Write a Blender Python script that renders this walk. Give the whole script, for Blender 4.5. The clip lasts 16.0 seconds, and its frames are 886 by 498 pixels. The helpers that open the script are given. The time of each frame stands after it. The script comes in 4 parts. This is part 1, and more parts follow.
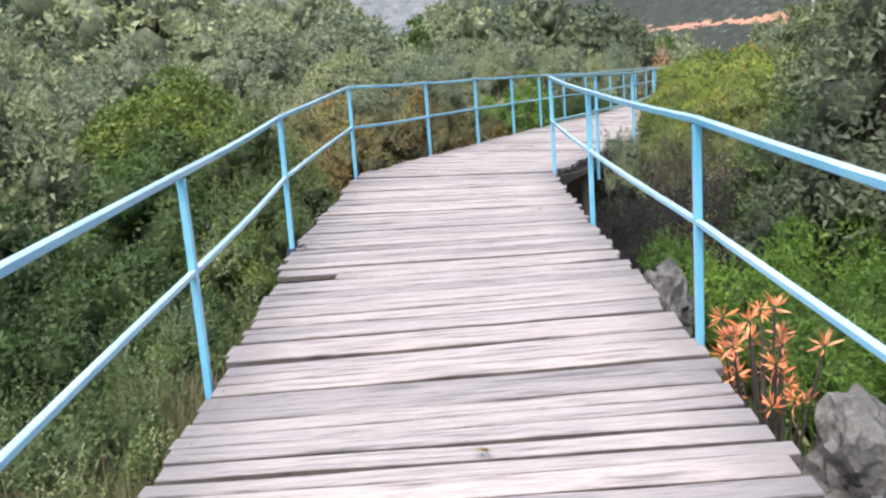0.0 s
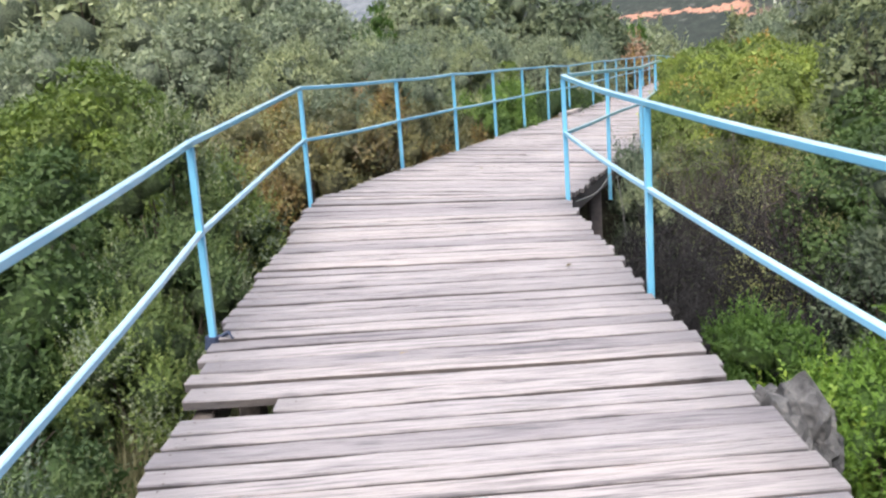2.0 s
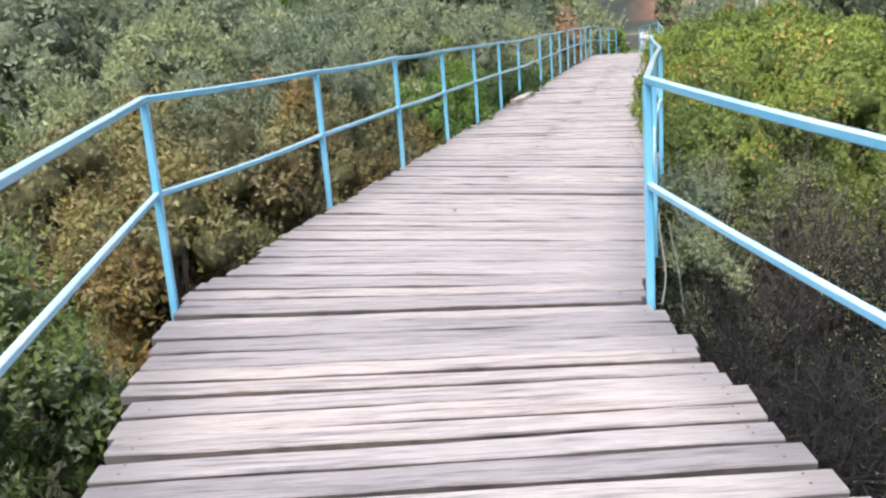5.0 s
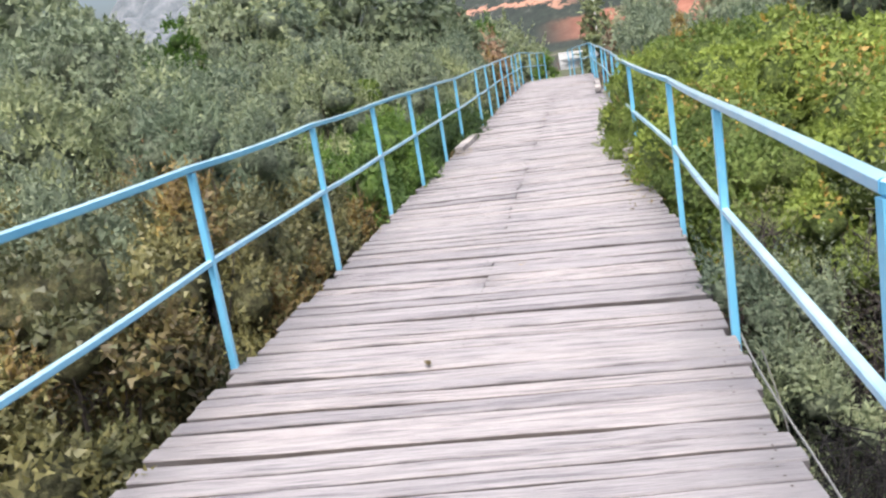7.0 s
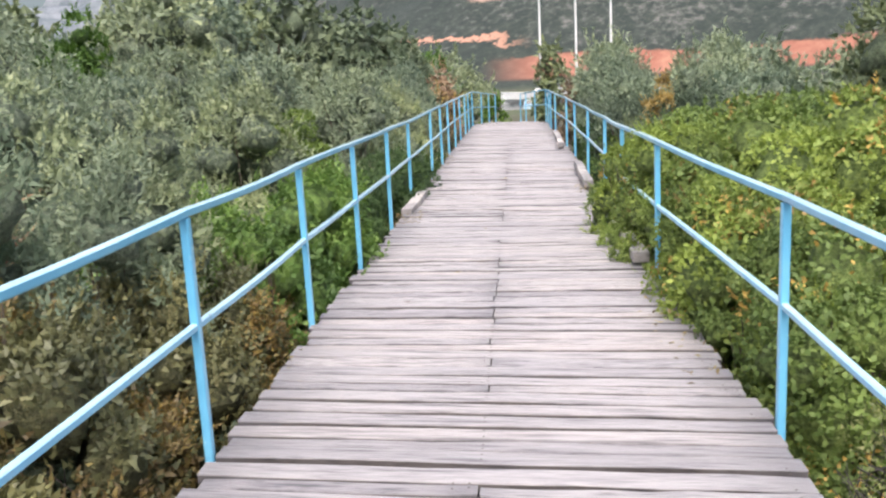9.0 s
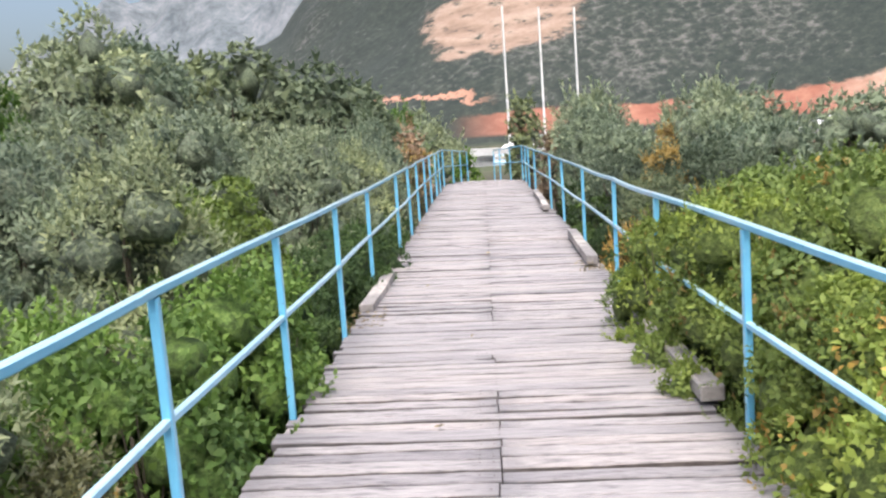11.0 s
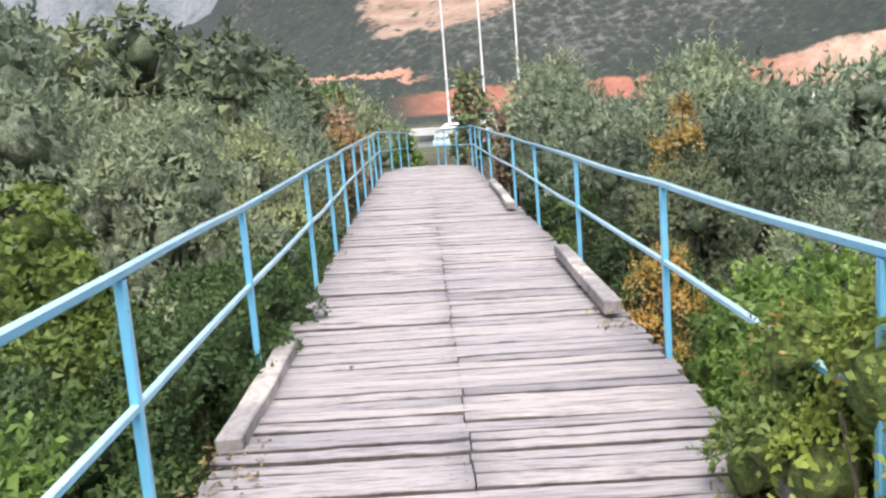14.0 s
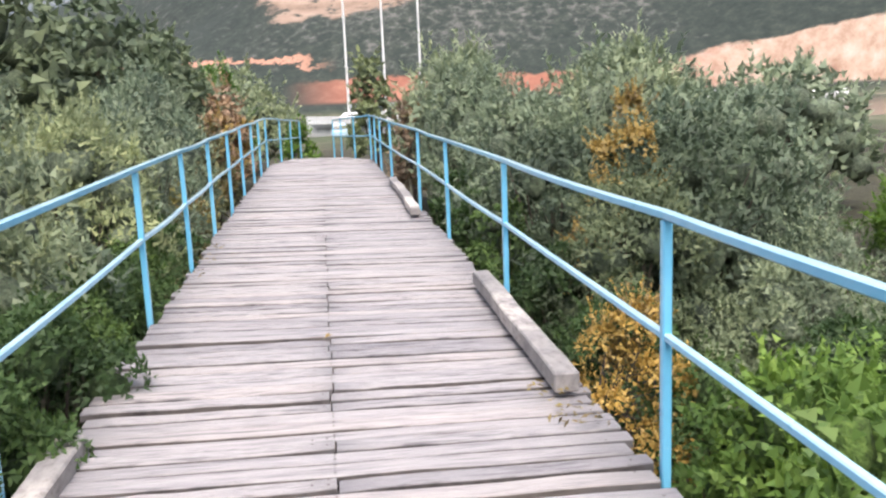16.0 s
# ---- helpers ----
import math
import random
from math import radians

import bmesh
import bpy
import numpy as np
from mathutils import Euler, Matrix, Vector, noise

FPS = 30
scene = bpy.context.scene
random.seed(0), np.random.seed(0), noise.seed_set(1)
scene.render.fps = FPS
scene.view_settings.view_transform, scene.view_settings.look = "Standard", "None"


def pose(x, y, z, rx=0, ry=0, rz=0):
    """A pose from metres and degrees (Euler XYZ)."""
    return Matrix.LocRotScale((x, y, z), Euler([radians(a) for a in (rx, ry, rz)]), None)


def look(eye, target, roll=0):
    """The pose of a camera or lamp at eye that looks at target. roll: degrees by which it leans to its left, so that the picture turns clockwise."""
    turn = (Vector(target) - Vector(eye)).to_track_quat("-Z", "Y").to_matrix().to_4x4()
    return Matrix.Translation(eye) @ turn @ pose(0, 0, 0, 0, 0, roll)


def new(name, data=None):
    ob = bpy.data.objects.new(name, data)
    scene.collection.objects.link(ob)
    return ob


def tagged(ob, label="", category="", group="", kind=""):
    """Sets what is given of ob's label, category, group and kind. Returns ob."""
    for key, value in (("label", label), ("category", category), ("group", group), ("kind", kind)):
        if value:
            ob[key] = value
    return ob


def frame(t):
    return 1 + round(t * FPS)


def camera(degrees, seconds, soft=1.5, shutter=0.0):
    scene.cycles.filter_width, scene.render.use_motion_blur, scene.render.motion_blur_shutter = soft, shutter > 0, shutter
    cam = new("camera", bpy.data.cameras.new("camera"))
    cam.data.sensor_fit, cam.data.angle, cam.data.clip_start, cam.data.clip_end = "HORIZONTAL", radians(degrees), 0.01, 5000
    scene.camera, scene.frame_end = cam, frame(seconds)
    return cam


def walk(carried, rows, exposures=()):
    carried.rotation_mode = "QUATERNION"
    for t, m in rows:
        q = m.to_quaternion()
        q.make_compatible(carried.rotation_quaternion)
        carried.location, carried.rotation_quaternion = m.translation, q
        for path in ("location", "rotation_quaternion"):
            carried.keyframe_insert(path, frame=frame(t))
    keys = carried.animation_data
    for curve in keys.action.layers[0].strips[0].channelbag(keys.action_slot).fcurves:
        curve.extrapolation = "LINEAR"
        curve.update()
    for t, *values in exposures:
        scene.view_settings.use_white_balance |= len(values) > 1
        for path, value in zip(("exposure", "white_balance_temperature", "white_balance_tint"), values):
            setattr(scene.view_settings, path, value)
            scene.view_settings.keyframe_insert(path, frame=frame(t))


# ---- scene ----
cam = camera(55.1, 16.0, soft=2.3)
PATH = [
    (0, (1.108, -0.601, 0.94), (0.938, 1.357, 0.571), -4.1),
    (0.5, (1.03, -0.131, 1.018), (0.951, 1.836, 0.664), -6.7),
    (1, (0.997, 0.441, 1.039), (0.922, 2.402, 0.653), -4.6),
    (1.5, (0.883, 0.987, 1.023), (0.73, 2.948, 0.659), -3.3),
    (2, (0.8, 1.476, 1.06), (0.72, 3.433, 0.659), -4.1),
    (2.5, (0.743, 2.047, 1.102), (0.575, 3.994, 0.679), -4.5),
    (3, (0.642, 2.556, 1.094), (0.474, 4.505, 0.677), -3.7),
    (3.5, (0.559, 3.031, 1.138), (0.541, 4.982, 0.699), -4.4),
    (6, (0.414, 5.84, 1.23), (0.618, 7.767, 0.736), -5.9),
    (6.5, (0.476, 6.283, 1.266), (0.805, 8.211, 0.85), -9.2),
    (7, (0.545, 6.926, 1.323), (0.821, 8.861, 0.898), -9.4),
    (7.5, (0.58, 7.513, 1.317), (0.852, 9.441, 0.859), -6.8),
    (8, (0.682, 8.055, 1.34), (1.17, 9.943, 0.895), -9.0),
    (8.5, (0.76, 8.74, 1.435), (1.073, 10.688, 1.109), -4.8),
    (9, (0.829, 9.304, 1.486), (1.288, 11.213, 1.105), -2.9),
    (11.5, (1.526, 11.91, 1.489), (2.108, 13.809, 1.248), -4.6),
    (12, (1.679, 12.403, 1.528), (2.474, 14.215, 1.24), -4.4),
    (12.5, (1.857, 12.98, 1.526), (2.612, 14.815, 1.282), -5.9),
    (13, (1.979, 13.59, 1.503), (2.655, 15.463, 1.32), -2.7),
    (13.5, (2.159, 14.132, 1.503), (2.926, 15.961, 1.246), -5.1),
    (14, (2.373, 14.668, 1.486), (3.036, 16.529, 1.174), -4.7),
    (14.5, (2.53, 15.175, 1.475), (3.236, 17.011, 1.112), -2.8),
    (15, (2.666, 15.574, 1.451), (3.437, 17.371, 1.032), -3.2),
    (15.5, (2.905, 16.044, 1.485), (3.699, 17.846, 1.135), -2.5),
    (16, (3.097, 16.392, 1.44), (3.977, 18.154, 1.093), -2.5),
]
walk(cam, [(t, look(eye, target, roll)) for t, eye, target, roll in PATH])

# ---------------------------------------------------------------- world, sun
world = bpy.data.worlds.new("sky")
scene.world = world
world.use_nodes = True
wn = world.node_tree.nodes
sky = wn.new("ShaderNodeTexSky")
sky.sky_type = "NISHITA"
sky.sun_disc = False
sky.sun_elevation = radians(60)
sky.sun_rotation = radians(200)
sky.air_density, sky.dust_density, sky.ozone_density = 1.0, 7.0, 1.0
world.node_tree.links.new(sky.outputs[0], wn["Background"].inputs[0])
wn["Background"].inputs[1].default_value = 0.14

sun = new("sun", bpy.data.lights.new("sun", "SUN"))
sun.data.energy, sun.data.angle, sun.data.color = 2.1, radians(50), (0.95, 0.975, 1.0)
SUN_AZ, SUN_EL = radians(200), radians(66)
sun.matrix_world = look((0, 0, 30), (-30 * math.sin(SUN_AZ), -30 * math.cos(SUN_AZ), 30 - 30 * math.tan(SUN_EL)))
scene.view_settings.exposure = 0.88


# ---------------------------------------------------------------- materials
def material(name, rough=0.7, metal=0.0):
    m = bpy.data.materials.new(name)
    m.use_nodes = True
    t = m.node_tree
    b = t.nodes["Principled BSDF"]
    b.inputs["Roughness"].default_value = rough
    b.inputs["Metallic"].default_value = metal
    return m, t, b


def coords(t, scale=(1, 1, 1), world_space=False):
    mp = t.nodes.new("ShaderNodeMapping")
    mp.inputs["Scale"].default_value = scale
    if world_space:
        g = t.nodes.new("ShaderNodeNewGeometry")
        t.links.new(g.outputs["Position"], mp.inputs[0])
    else:
        c = t.nodes.new("ShaderNodeTexCoord")
        t.links.new(c.outputs["Object"], mp.inputs[0])
    return mp.outputs[0]


def noise_tex(t, vec, scale, detail=4, rough=0.6):
    n = t.nodes.new("ShaderNodeTexNoise")
    n.inputs["Scale"].default_value, n.inputs["Detail"].default_value = scale, detail
    n.inputs["Roughness"].default_value = rough
    if vec is not None:
        t.links.new(vec, n.inputs["Vector"])
    return n.outputs["Fac"]


def ramp(t, fac, stops):
    r = t.nodes.new("ShaderNodeValToRGB")
    e = r.color_ramp.elements
    while len(e) < len(stops):
        e.new(0.5)
    for k, (p, c) in zip(e, stops):
        k.position, k.color = p, (*c, 1)
    t.links.new(fac, r.inputs[0])
    return r.outputs[0]


def mix(t, fac, a, b, mode="MIX"):
    m = t.nodes.new("ShaderNodeMix")
    m.data_type, m.blend_type = "RGBA", mode
    for sock, v in ((m.inputs[0], fac), (m.inputs[6], a), (m.inputs[7], b)):
        if isinstance(v, (int, float)):
            sock.default_value = v
        elif isinstance(v, tuple):
            sock.default_value = (*v, 1)
        else:
            t.links.new(v, sock)
    return m.outputs[2]


def arith(t, op, a, b=0.0, c=0.0):
    m = t.nodes.new("ShaderNodeMath")
    m.operation = op
    m.use_clamp = False
    for sock, v in zip(m.inputs, (a, b, c)):
        if isinstance(v, (int, float)):
            sock.default_value = v
        else:
            t.links.new(v, sock)
    return m.outputs[0]


def smooth(t, v, lo, hi):
    m = t.nodes.new("ShaderNodeMapRange")
    m.interpolation_type = "SMOOTHSTEP"
    t.links.new(v, m.inputs[0])
    m.inputs[1].default_value, m.inputs[2].default_value = lo, hi
    return m.outputs[0]


def bump(t, b, height, strength=0.3, dist=0.01):
    n = t.nodes.new("ShaderNodeBump")
    n.inputs["Strength"].default_value, n.inputs["Distance"].default_value = strength, dist
    t.links.new(height, n.inputs["Height"])
    t.links.new(n.outputs[0], b.inputs["Normal"])


def wood_material(name, light, dark, tint):
    m, t, b = material(name, 0.8)
    obj = t.nodes.new("ShaderNodeObjectInfo")
    v = t.nodes.new("ShaderNodeVectorMath")
    v.operation = "ADD"
    cc = coords(t, (1, 1, 1))
    sc = t.nodes.new("ShaderNodeVectorMath")
    sc.operation = "SCALE"
    sc.inputs[0].default_value = (13.0, 7.0, 3.0)
    t.links.new(obj.outputs["Random"], sc.inputs["Scale"])
    t.links.new(cc, v.inputs[0])
    t.links.new(sc.outputs[0], v.inputs[1])
    st = t.nodes.new("ShaderNodeMapping")
    st.inputs["Scale"].default_value = (5.0, 9, 9)
    t.links.new(v.outputs[0], st.inputs[0])
    grain = noise_tex(t, st.outputs[0], 3.0, 6, 0.65)
    st2 = t.nodes.new("ShaderNodeMapping")
    st2.inputs["Scale"].default_value = (3.2, 2.2, 2)
    t.links.new(v.outputs[0], st2.inputs[0])
    blotch = noise_tex(t, st2.outputs[0], 1.6, 4, 0.6)
    st3 = t.nodes.new("ShaderNodeMapping")
    st3.inputs["Scale"].default_value = (9.0, 22, 20)
    t.links.new(v.outputs[0], st3.inputs[0])
    fine = noise_tex(t, st3.outputs[0], 4.0, 3, 0.7)
    col = ramp(t, grain, [(0.27, dark), (0.41, tint), (0.56, light)])
    stain = ramp(t, blotch, [(0.32, (0.42, 0.42, 0.44)), (0.42, (0.78, 0.77, 0.79)), (0.52, (0.97, 0.96, 0.96)), (0.7, (1.06, 1.05, 1.05))])
    col = mix(t, 1.0, col, stain, "MULTIPLY")
    per = ramp(t, obj.outputs["Random"], [(0.0, (0.68, 0.67, 0.69)), (0.3, (0.93, 0.92, 0.92)), (0.7, (1.0, 0.98, 0.96)), (1.0, (1.1, 1.05, 1.0))])
    col = mix(t, 1.0, col, per, "MULTIPLY")
    # grey-black weathering that creeps in from the sawn ends
    axis = t.nodes.new("ShaderNodeSeparateXYZ")
    t.links.new(cc, axis.inputs[0])
    reach = arith(t, "ADD", arith(t, "ABSOLUTE", axis.outputs[0]), arith(t, "MULTIPLY", arith(t, "SUBTRACT", blotch, 0.5), 0.55))
    col = mix(t, arith(t, "MULTIPLY", smooth(t, reach, 0.36, 0.52), 0.5), col, (0.12, 0.117, 0.13))
    # knots
    vo = t.nodes.new("ShaderNodeTexVoronoi")
    vo.inputs["Scale"].default_value = 2.3
    t.links.new(v.outputs[0], vo.inputs["Vector"])
    knot = smooth(t, vo.outputs["Distance"], 0.03, 0.085)
    col = mix(t, knot, (0.16, 0.12, 0.11), col)
    t.links.new(col, b.inputs["Base Color"])
    h = arith(t, "ADD", grain, arith(t, "MULTIPLY", fine, 0.6))
    bump(t, b, h, 0.5, 0.004)
    return m


M_PLANK = wood_material("weathered_plank", (0.395, 0.375, 0.387), (0.125, 0.12, 0.13), (0.29, 0.278, 0.288))
# plank sides: weathered, and darkened further for the shade in the gaps
M_EDGE = wood_material("weathered_shaded_plank_edge", (0.13, 0.115, 0.11), (0.04, 0.035, 0.035), (0.085, 0.075, 0.072))
M_TIMBER = wood_material("pale_timber", (0.62, 0.58, 0.54), (0.27, 0.245, 0.225), (0.48, 0.44, 0.405))
M_BEAM = wood_material("dark_beam", (0.17, 0.14, 0.12), (0.06, 0.05, 0.045), (0.11, 0.09, 0.08))


def paint_material(name, c0, c1, c2):
    m, t, b = material(name, 0.38)
    v = coords(t, (1, 1, 1), True)
    n = noise_tex(t, v, 9.0, 5, 0.65)
    f = noise_tex(t, v, 2.2, 3, 0.6)
    base = ramp(t, f, [(0.3, c0), (0.55, c1), (0.75, c2)])
    rust = smooth(t, n, 0.70, 0.76)
    col = mix(t, rust, base, (0.14, 0.07, 0.035))
    chalk = smooth(t, noise_tex(t, v, 30.0, 3, 0.7), 0.62, 0.8)
    col = mix(t, arith(t, "MULTIPLY", chalk, 0.5), col, (0.45, 0.68, 0.8))
    t.links.new(col, b.inputs["Base Color"])
    t.links.new(arith(t, "MULTIPLY_ADD", n, 0.4, 0.15), b.inputs["Roughness"])
    b.inputs["Coat Weight"].default_value = 0.8
    b.inputs["Coat Roughness"].default_value = 0.18
    bump(t, b, n, 0.15, 0.002)
    return m


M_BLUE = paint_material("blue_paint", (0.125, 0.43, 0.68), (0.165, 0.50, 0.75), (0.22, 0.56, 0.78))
# paler blue for rail tops: sky highlight put into the colour
M_BLUE_TOPLIT = paint_material("toplit_blue_paint", (0.38, 0.63, 0.78), (0.47, 0.7, 0.82), (0.57, 0.77, 0.86))


def leaf_material(name, a, b_, c, trans=0.3, rough=0.5):
    m, t, b = material(name, rough)
    g = t.nodes.new("ShaderNodeNewGeometry")
    obj = t.nodes.new("ShaderNodeObjectInfo")
    a, b_, c = [tuple(e * 1.22 for e in tone) for tone in (a, b_, c)]
    a, c = [tuple(m_ + (e - m_) * 0.6 for e, m_ in zip(end, b_)) for end in (a, c)]
    col = ramp(t, g.outputs["Random Per Island"], [(0.05, a), (0.5, b_), (0.95, c)])
    v = coords(t, (1, 1, 1), True)
    patch = ramp(t, noise_tex(t, v, 1.5, 3, 0.6), [(0.32, (0.64, 0.67, 0.68)), (0.66, (1.24, 1.2, 1.04))])
    col = mix(t, 1.0, col, patch, "MULTIPLY")
    per = ramp(t, obj.outputs["Random"], [(0.0, (0.66, 0.72, 0.74)), (0.5, (1, 1, 1)), (1.0, (1.3, 1.22, 0.98))])
    col = mix(t, 1.0, col, per, "MULTIPLY")
    t.links.new(col, b.inputs["Base Color"])
    tr = t.nodes.new("ShaderNodeBsdfTranslucent")
    t.links.new(col, tr.inputs[0])
    sh = t.nodes.new("ShaderNodeMixShader")
    sh.inputs[0].default_value = trans
    t.links.new(b.outputs[0], sh.inputs[1])
    t.links.new(tr.outputs[0], sh.inputs[2])
    t.links.new(sh.outputs[0], t.nodes["Material Output"].inputs[0])
    LEAF_TONES[name] = (a, c)
    return m


LEAF_TONES = {}
M_OLIVE = leaf_material("olive_leaf", (0.133, 0.172, 0.12), (0.197, 0.241, 0.168), (0.284, 0.322, 0.235), 0.38, 0.7)
M_GREEN = leaf_material("green_leaf", (0.038, 0.074, 0.022), (0.058, 0.104, 0.032), (0.09, 0.14, 0.045), 0.38, 0.65)
M_LIME = leaf_material("yellow_green_leaf", (0.12, 0.174, 0.046), (0.166, 0.228, 0.06), (0.225, 0.28, 0.084), 0.4, 0.65)
M_SAGE = leaf_material("small_green_leaf", (0.06, 0.1, 0.036), (0.088, 0.136, 0.05), (0.14, 0.185, 0.082), 0.36, 0.65)
M_DARKOLIVE = leaf_material("dark_olive_leaf", (0.062, 0.086, 0.054), (0.09, 0.119, 0.076), (0.137, 0.163, 0.107), 0.35, 0.65)
M_FRESH = leaf_material("vivid_green_leaf", (0.05, 0.108, 0.018), (0.076, 0.15, 0.025), (0.112, 0.195, 0.037), 0.4, 0.65)
M_DOME = leaf_material("mastic_leaf", (0.07, 0.115, 0.022), (0.1, 0.15, 0.028), (0.145, 0.19, 0.04), 0.35, 0.6)
M_BRIGHT = leaf_material("bright_leaf", (0.1, 0.18, 0.042), (0.15, 0.245, 0.056), (0.215, 0.31, 0.08), 0.4, 0.6)
M_DARK = leaf_material("dark_leaf", (0.084, 0.114, 0.072), (0.12, 0.153, 0.094), (0.164, 0.2, 0.12), 0.35, 0.7)
M_DRY = leaf_material("dry_leaf", (0.12, 0.085, 0.045), (0.18, 0.13, 0.06), (0.29, 0.23, 0.07))
M_YELLOW = leaf_material("yellow_leaf", (0.22, 0.15, 0.045), (0.32, 0.22, 0.07), (0.4, 0.29, 0.1))
M_RUST = leaf_material("rust_leaf", (0.22, 0.15, 0.105), (0.31, 0.21, 0.15), (0.38, 0.28, 0.2))
M_GRASS = leaf_material("dry_grass", (0.1, 0.11, 0.06), (0.17, 0.165, 0.1), (0.3, 0.275, 0.19))
M_WEED = leaf_material("weed_leaf", (0.075, 0.1, 0.05), (0.13, 0.155, 0.075), (0.22, 0.23, 0.12))
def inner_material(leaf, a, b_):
    """Filler inside a crown: leaf tones darkened to stand for inner shade."""
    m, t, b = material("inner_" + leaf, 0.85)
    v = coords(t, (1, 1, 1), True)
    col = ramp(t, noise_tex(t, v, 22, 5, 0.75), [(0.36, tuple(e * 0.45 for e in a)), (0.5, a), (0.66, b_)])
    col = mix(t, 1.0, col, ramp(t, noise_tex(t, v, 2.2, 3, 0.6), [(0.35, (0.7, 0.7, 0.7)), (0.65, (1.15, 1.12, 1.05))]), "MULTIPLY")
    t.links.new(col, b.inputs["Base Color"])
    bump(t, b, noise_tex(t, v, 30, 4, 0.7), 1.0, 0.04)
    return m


INNER = {}
M_DRYBUSH = leaf_material("drying_leaf", (0.105, 0.107, 0.052), (0.152, 0.15, 0.072), (0.225, 0.21, 0.1))
M_CORAL = leaf_material("coral_leaf", (0.46, 0.15, 0.085), (0.6, 0.23, 0.14), (0.7, 0.34, 0.22), 0.2)


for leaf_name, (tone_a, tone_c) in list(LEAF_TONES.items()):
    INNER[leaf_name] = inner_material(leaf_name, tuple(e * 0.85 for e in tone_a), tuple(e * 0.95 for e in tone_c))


def bark_material(name, a, b_):
    m, t, b = material(name, 0.9)
    v = coords(t, (1, 1, 0.3), True)
    n = noise_tex(t, v, 25, 5, 0.7)
    t.links.new(ramp(t, n, [(0.3, a), (0.7, b_)]), b.inputs["Base Color"])
    bump(t, b, n, 0.5, 0.01)
    return m


M_BARK = bark_material("bark", (0.05, 0.04, 0.03), (0.16, 0.13, 0.1))
# near-black twigs: the ditch's deep shade is put into their colour
M_SHADED_TWIG = bark_material("shaded_dead_twig", (0.006, 0.006, 0.007), (0.019, 0.0175, 0.019))
M_TWIG = bark_material("grey_twig", (0.035, 0.029, 0.027), (0.095, 0.08, 0.074))


def rock_material():
    m, t, b = material("pitted_rock", 0.92)
    v = coords(t, (1, 1, 1), True)
    n = noise_tex(t, v, 7, 8, 0.7)
    vo = t.nodes.new("ShaderNodeTexVoronoi")
    vo.inputs["Scale"].default_value = 16
    t.links.new(v, vo.inputs["Vector"])
    col = ramp(t, n, [(0.32, (0.05, 0.05, 0.052)), (0.5, (0.13, 0.128, 0.13)), (0.72, (0.27, 0.26, 0.25))])
    t.links.new(col, b.inputs["Base Color"])
    bump(t, b, arith(t, "ADD", n, arith(t, "MULTIPLY", vo.outputs["Distance"], 0.6)), 0.9, 0.05)
    return m


M_ROCK = rock_material()


def plain_material(name, col, rough=0.5, metal=0.0, var=0.12, scale=3.0):
    m, t, b = material(name, rough, metal)
    n = noise_tex(t, coords(t, (1, 1, 1), True), scale, 4, 0.6)
    lo = tuple(c * (1 - var) for c in col)
    hi = tuple(min(1, c * (1 + var)) for c in col)
    t.links.new(ramp(t, n, [(0.3, lo), (0.7, hi)]), b.inputs["Base Color"])
    return m


M_WHITE = plain_material("white_gelcoat", (0.78, 0.78, 0.78), 0.3)
M_MAST = plain_material("pale_mast", (0.72, 0.72, 0.72), 0.4)
M_CAR = plain_material("pale_blue_car_paint", (0.42, 0.56, 0.66), 0.25)
M_DARKGLASS = plain_material("dark_glass", (0.03, 0.035, 0.04), 0.08)
M_RUBBER = plain_material("rubber", (0.03, 0.03, 0.03), 0.8)
M_SAILCOVER = plain_material("blue_canvas", (0.5, 0.53, 0.58), 0.8)
M_CABLE = plain_material("grey_hose", (0.22, 0.22, 0.22), 0.6)
M_NAVY = plain_material("navy_webbing", (0.03, 0.045, 0.09), 0.7)
M_IRON = plain_material("rusty_nail", (0.06, 0.045, 0.04), 0.7)


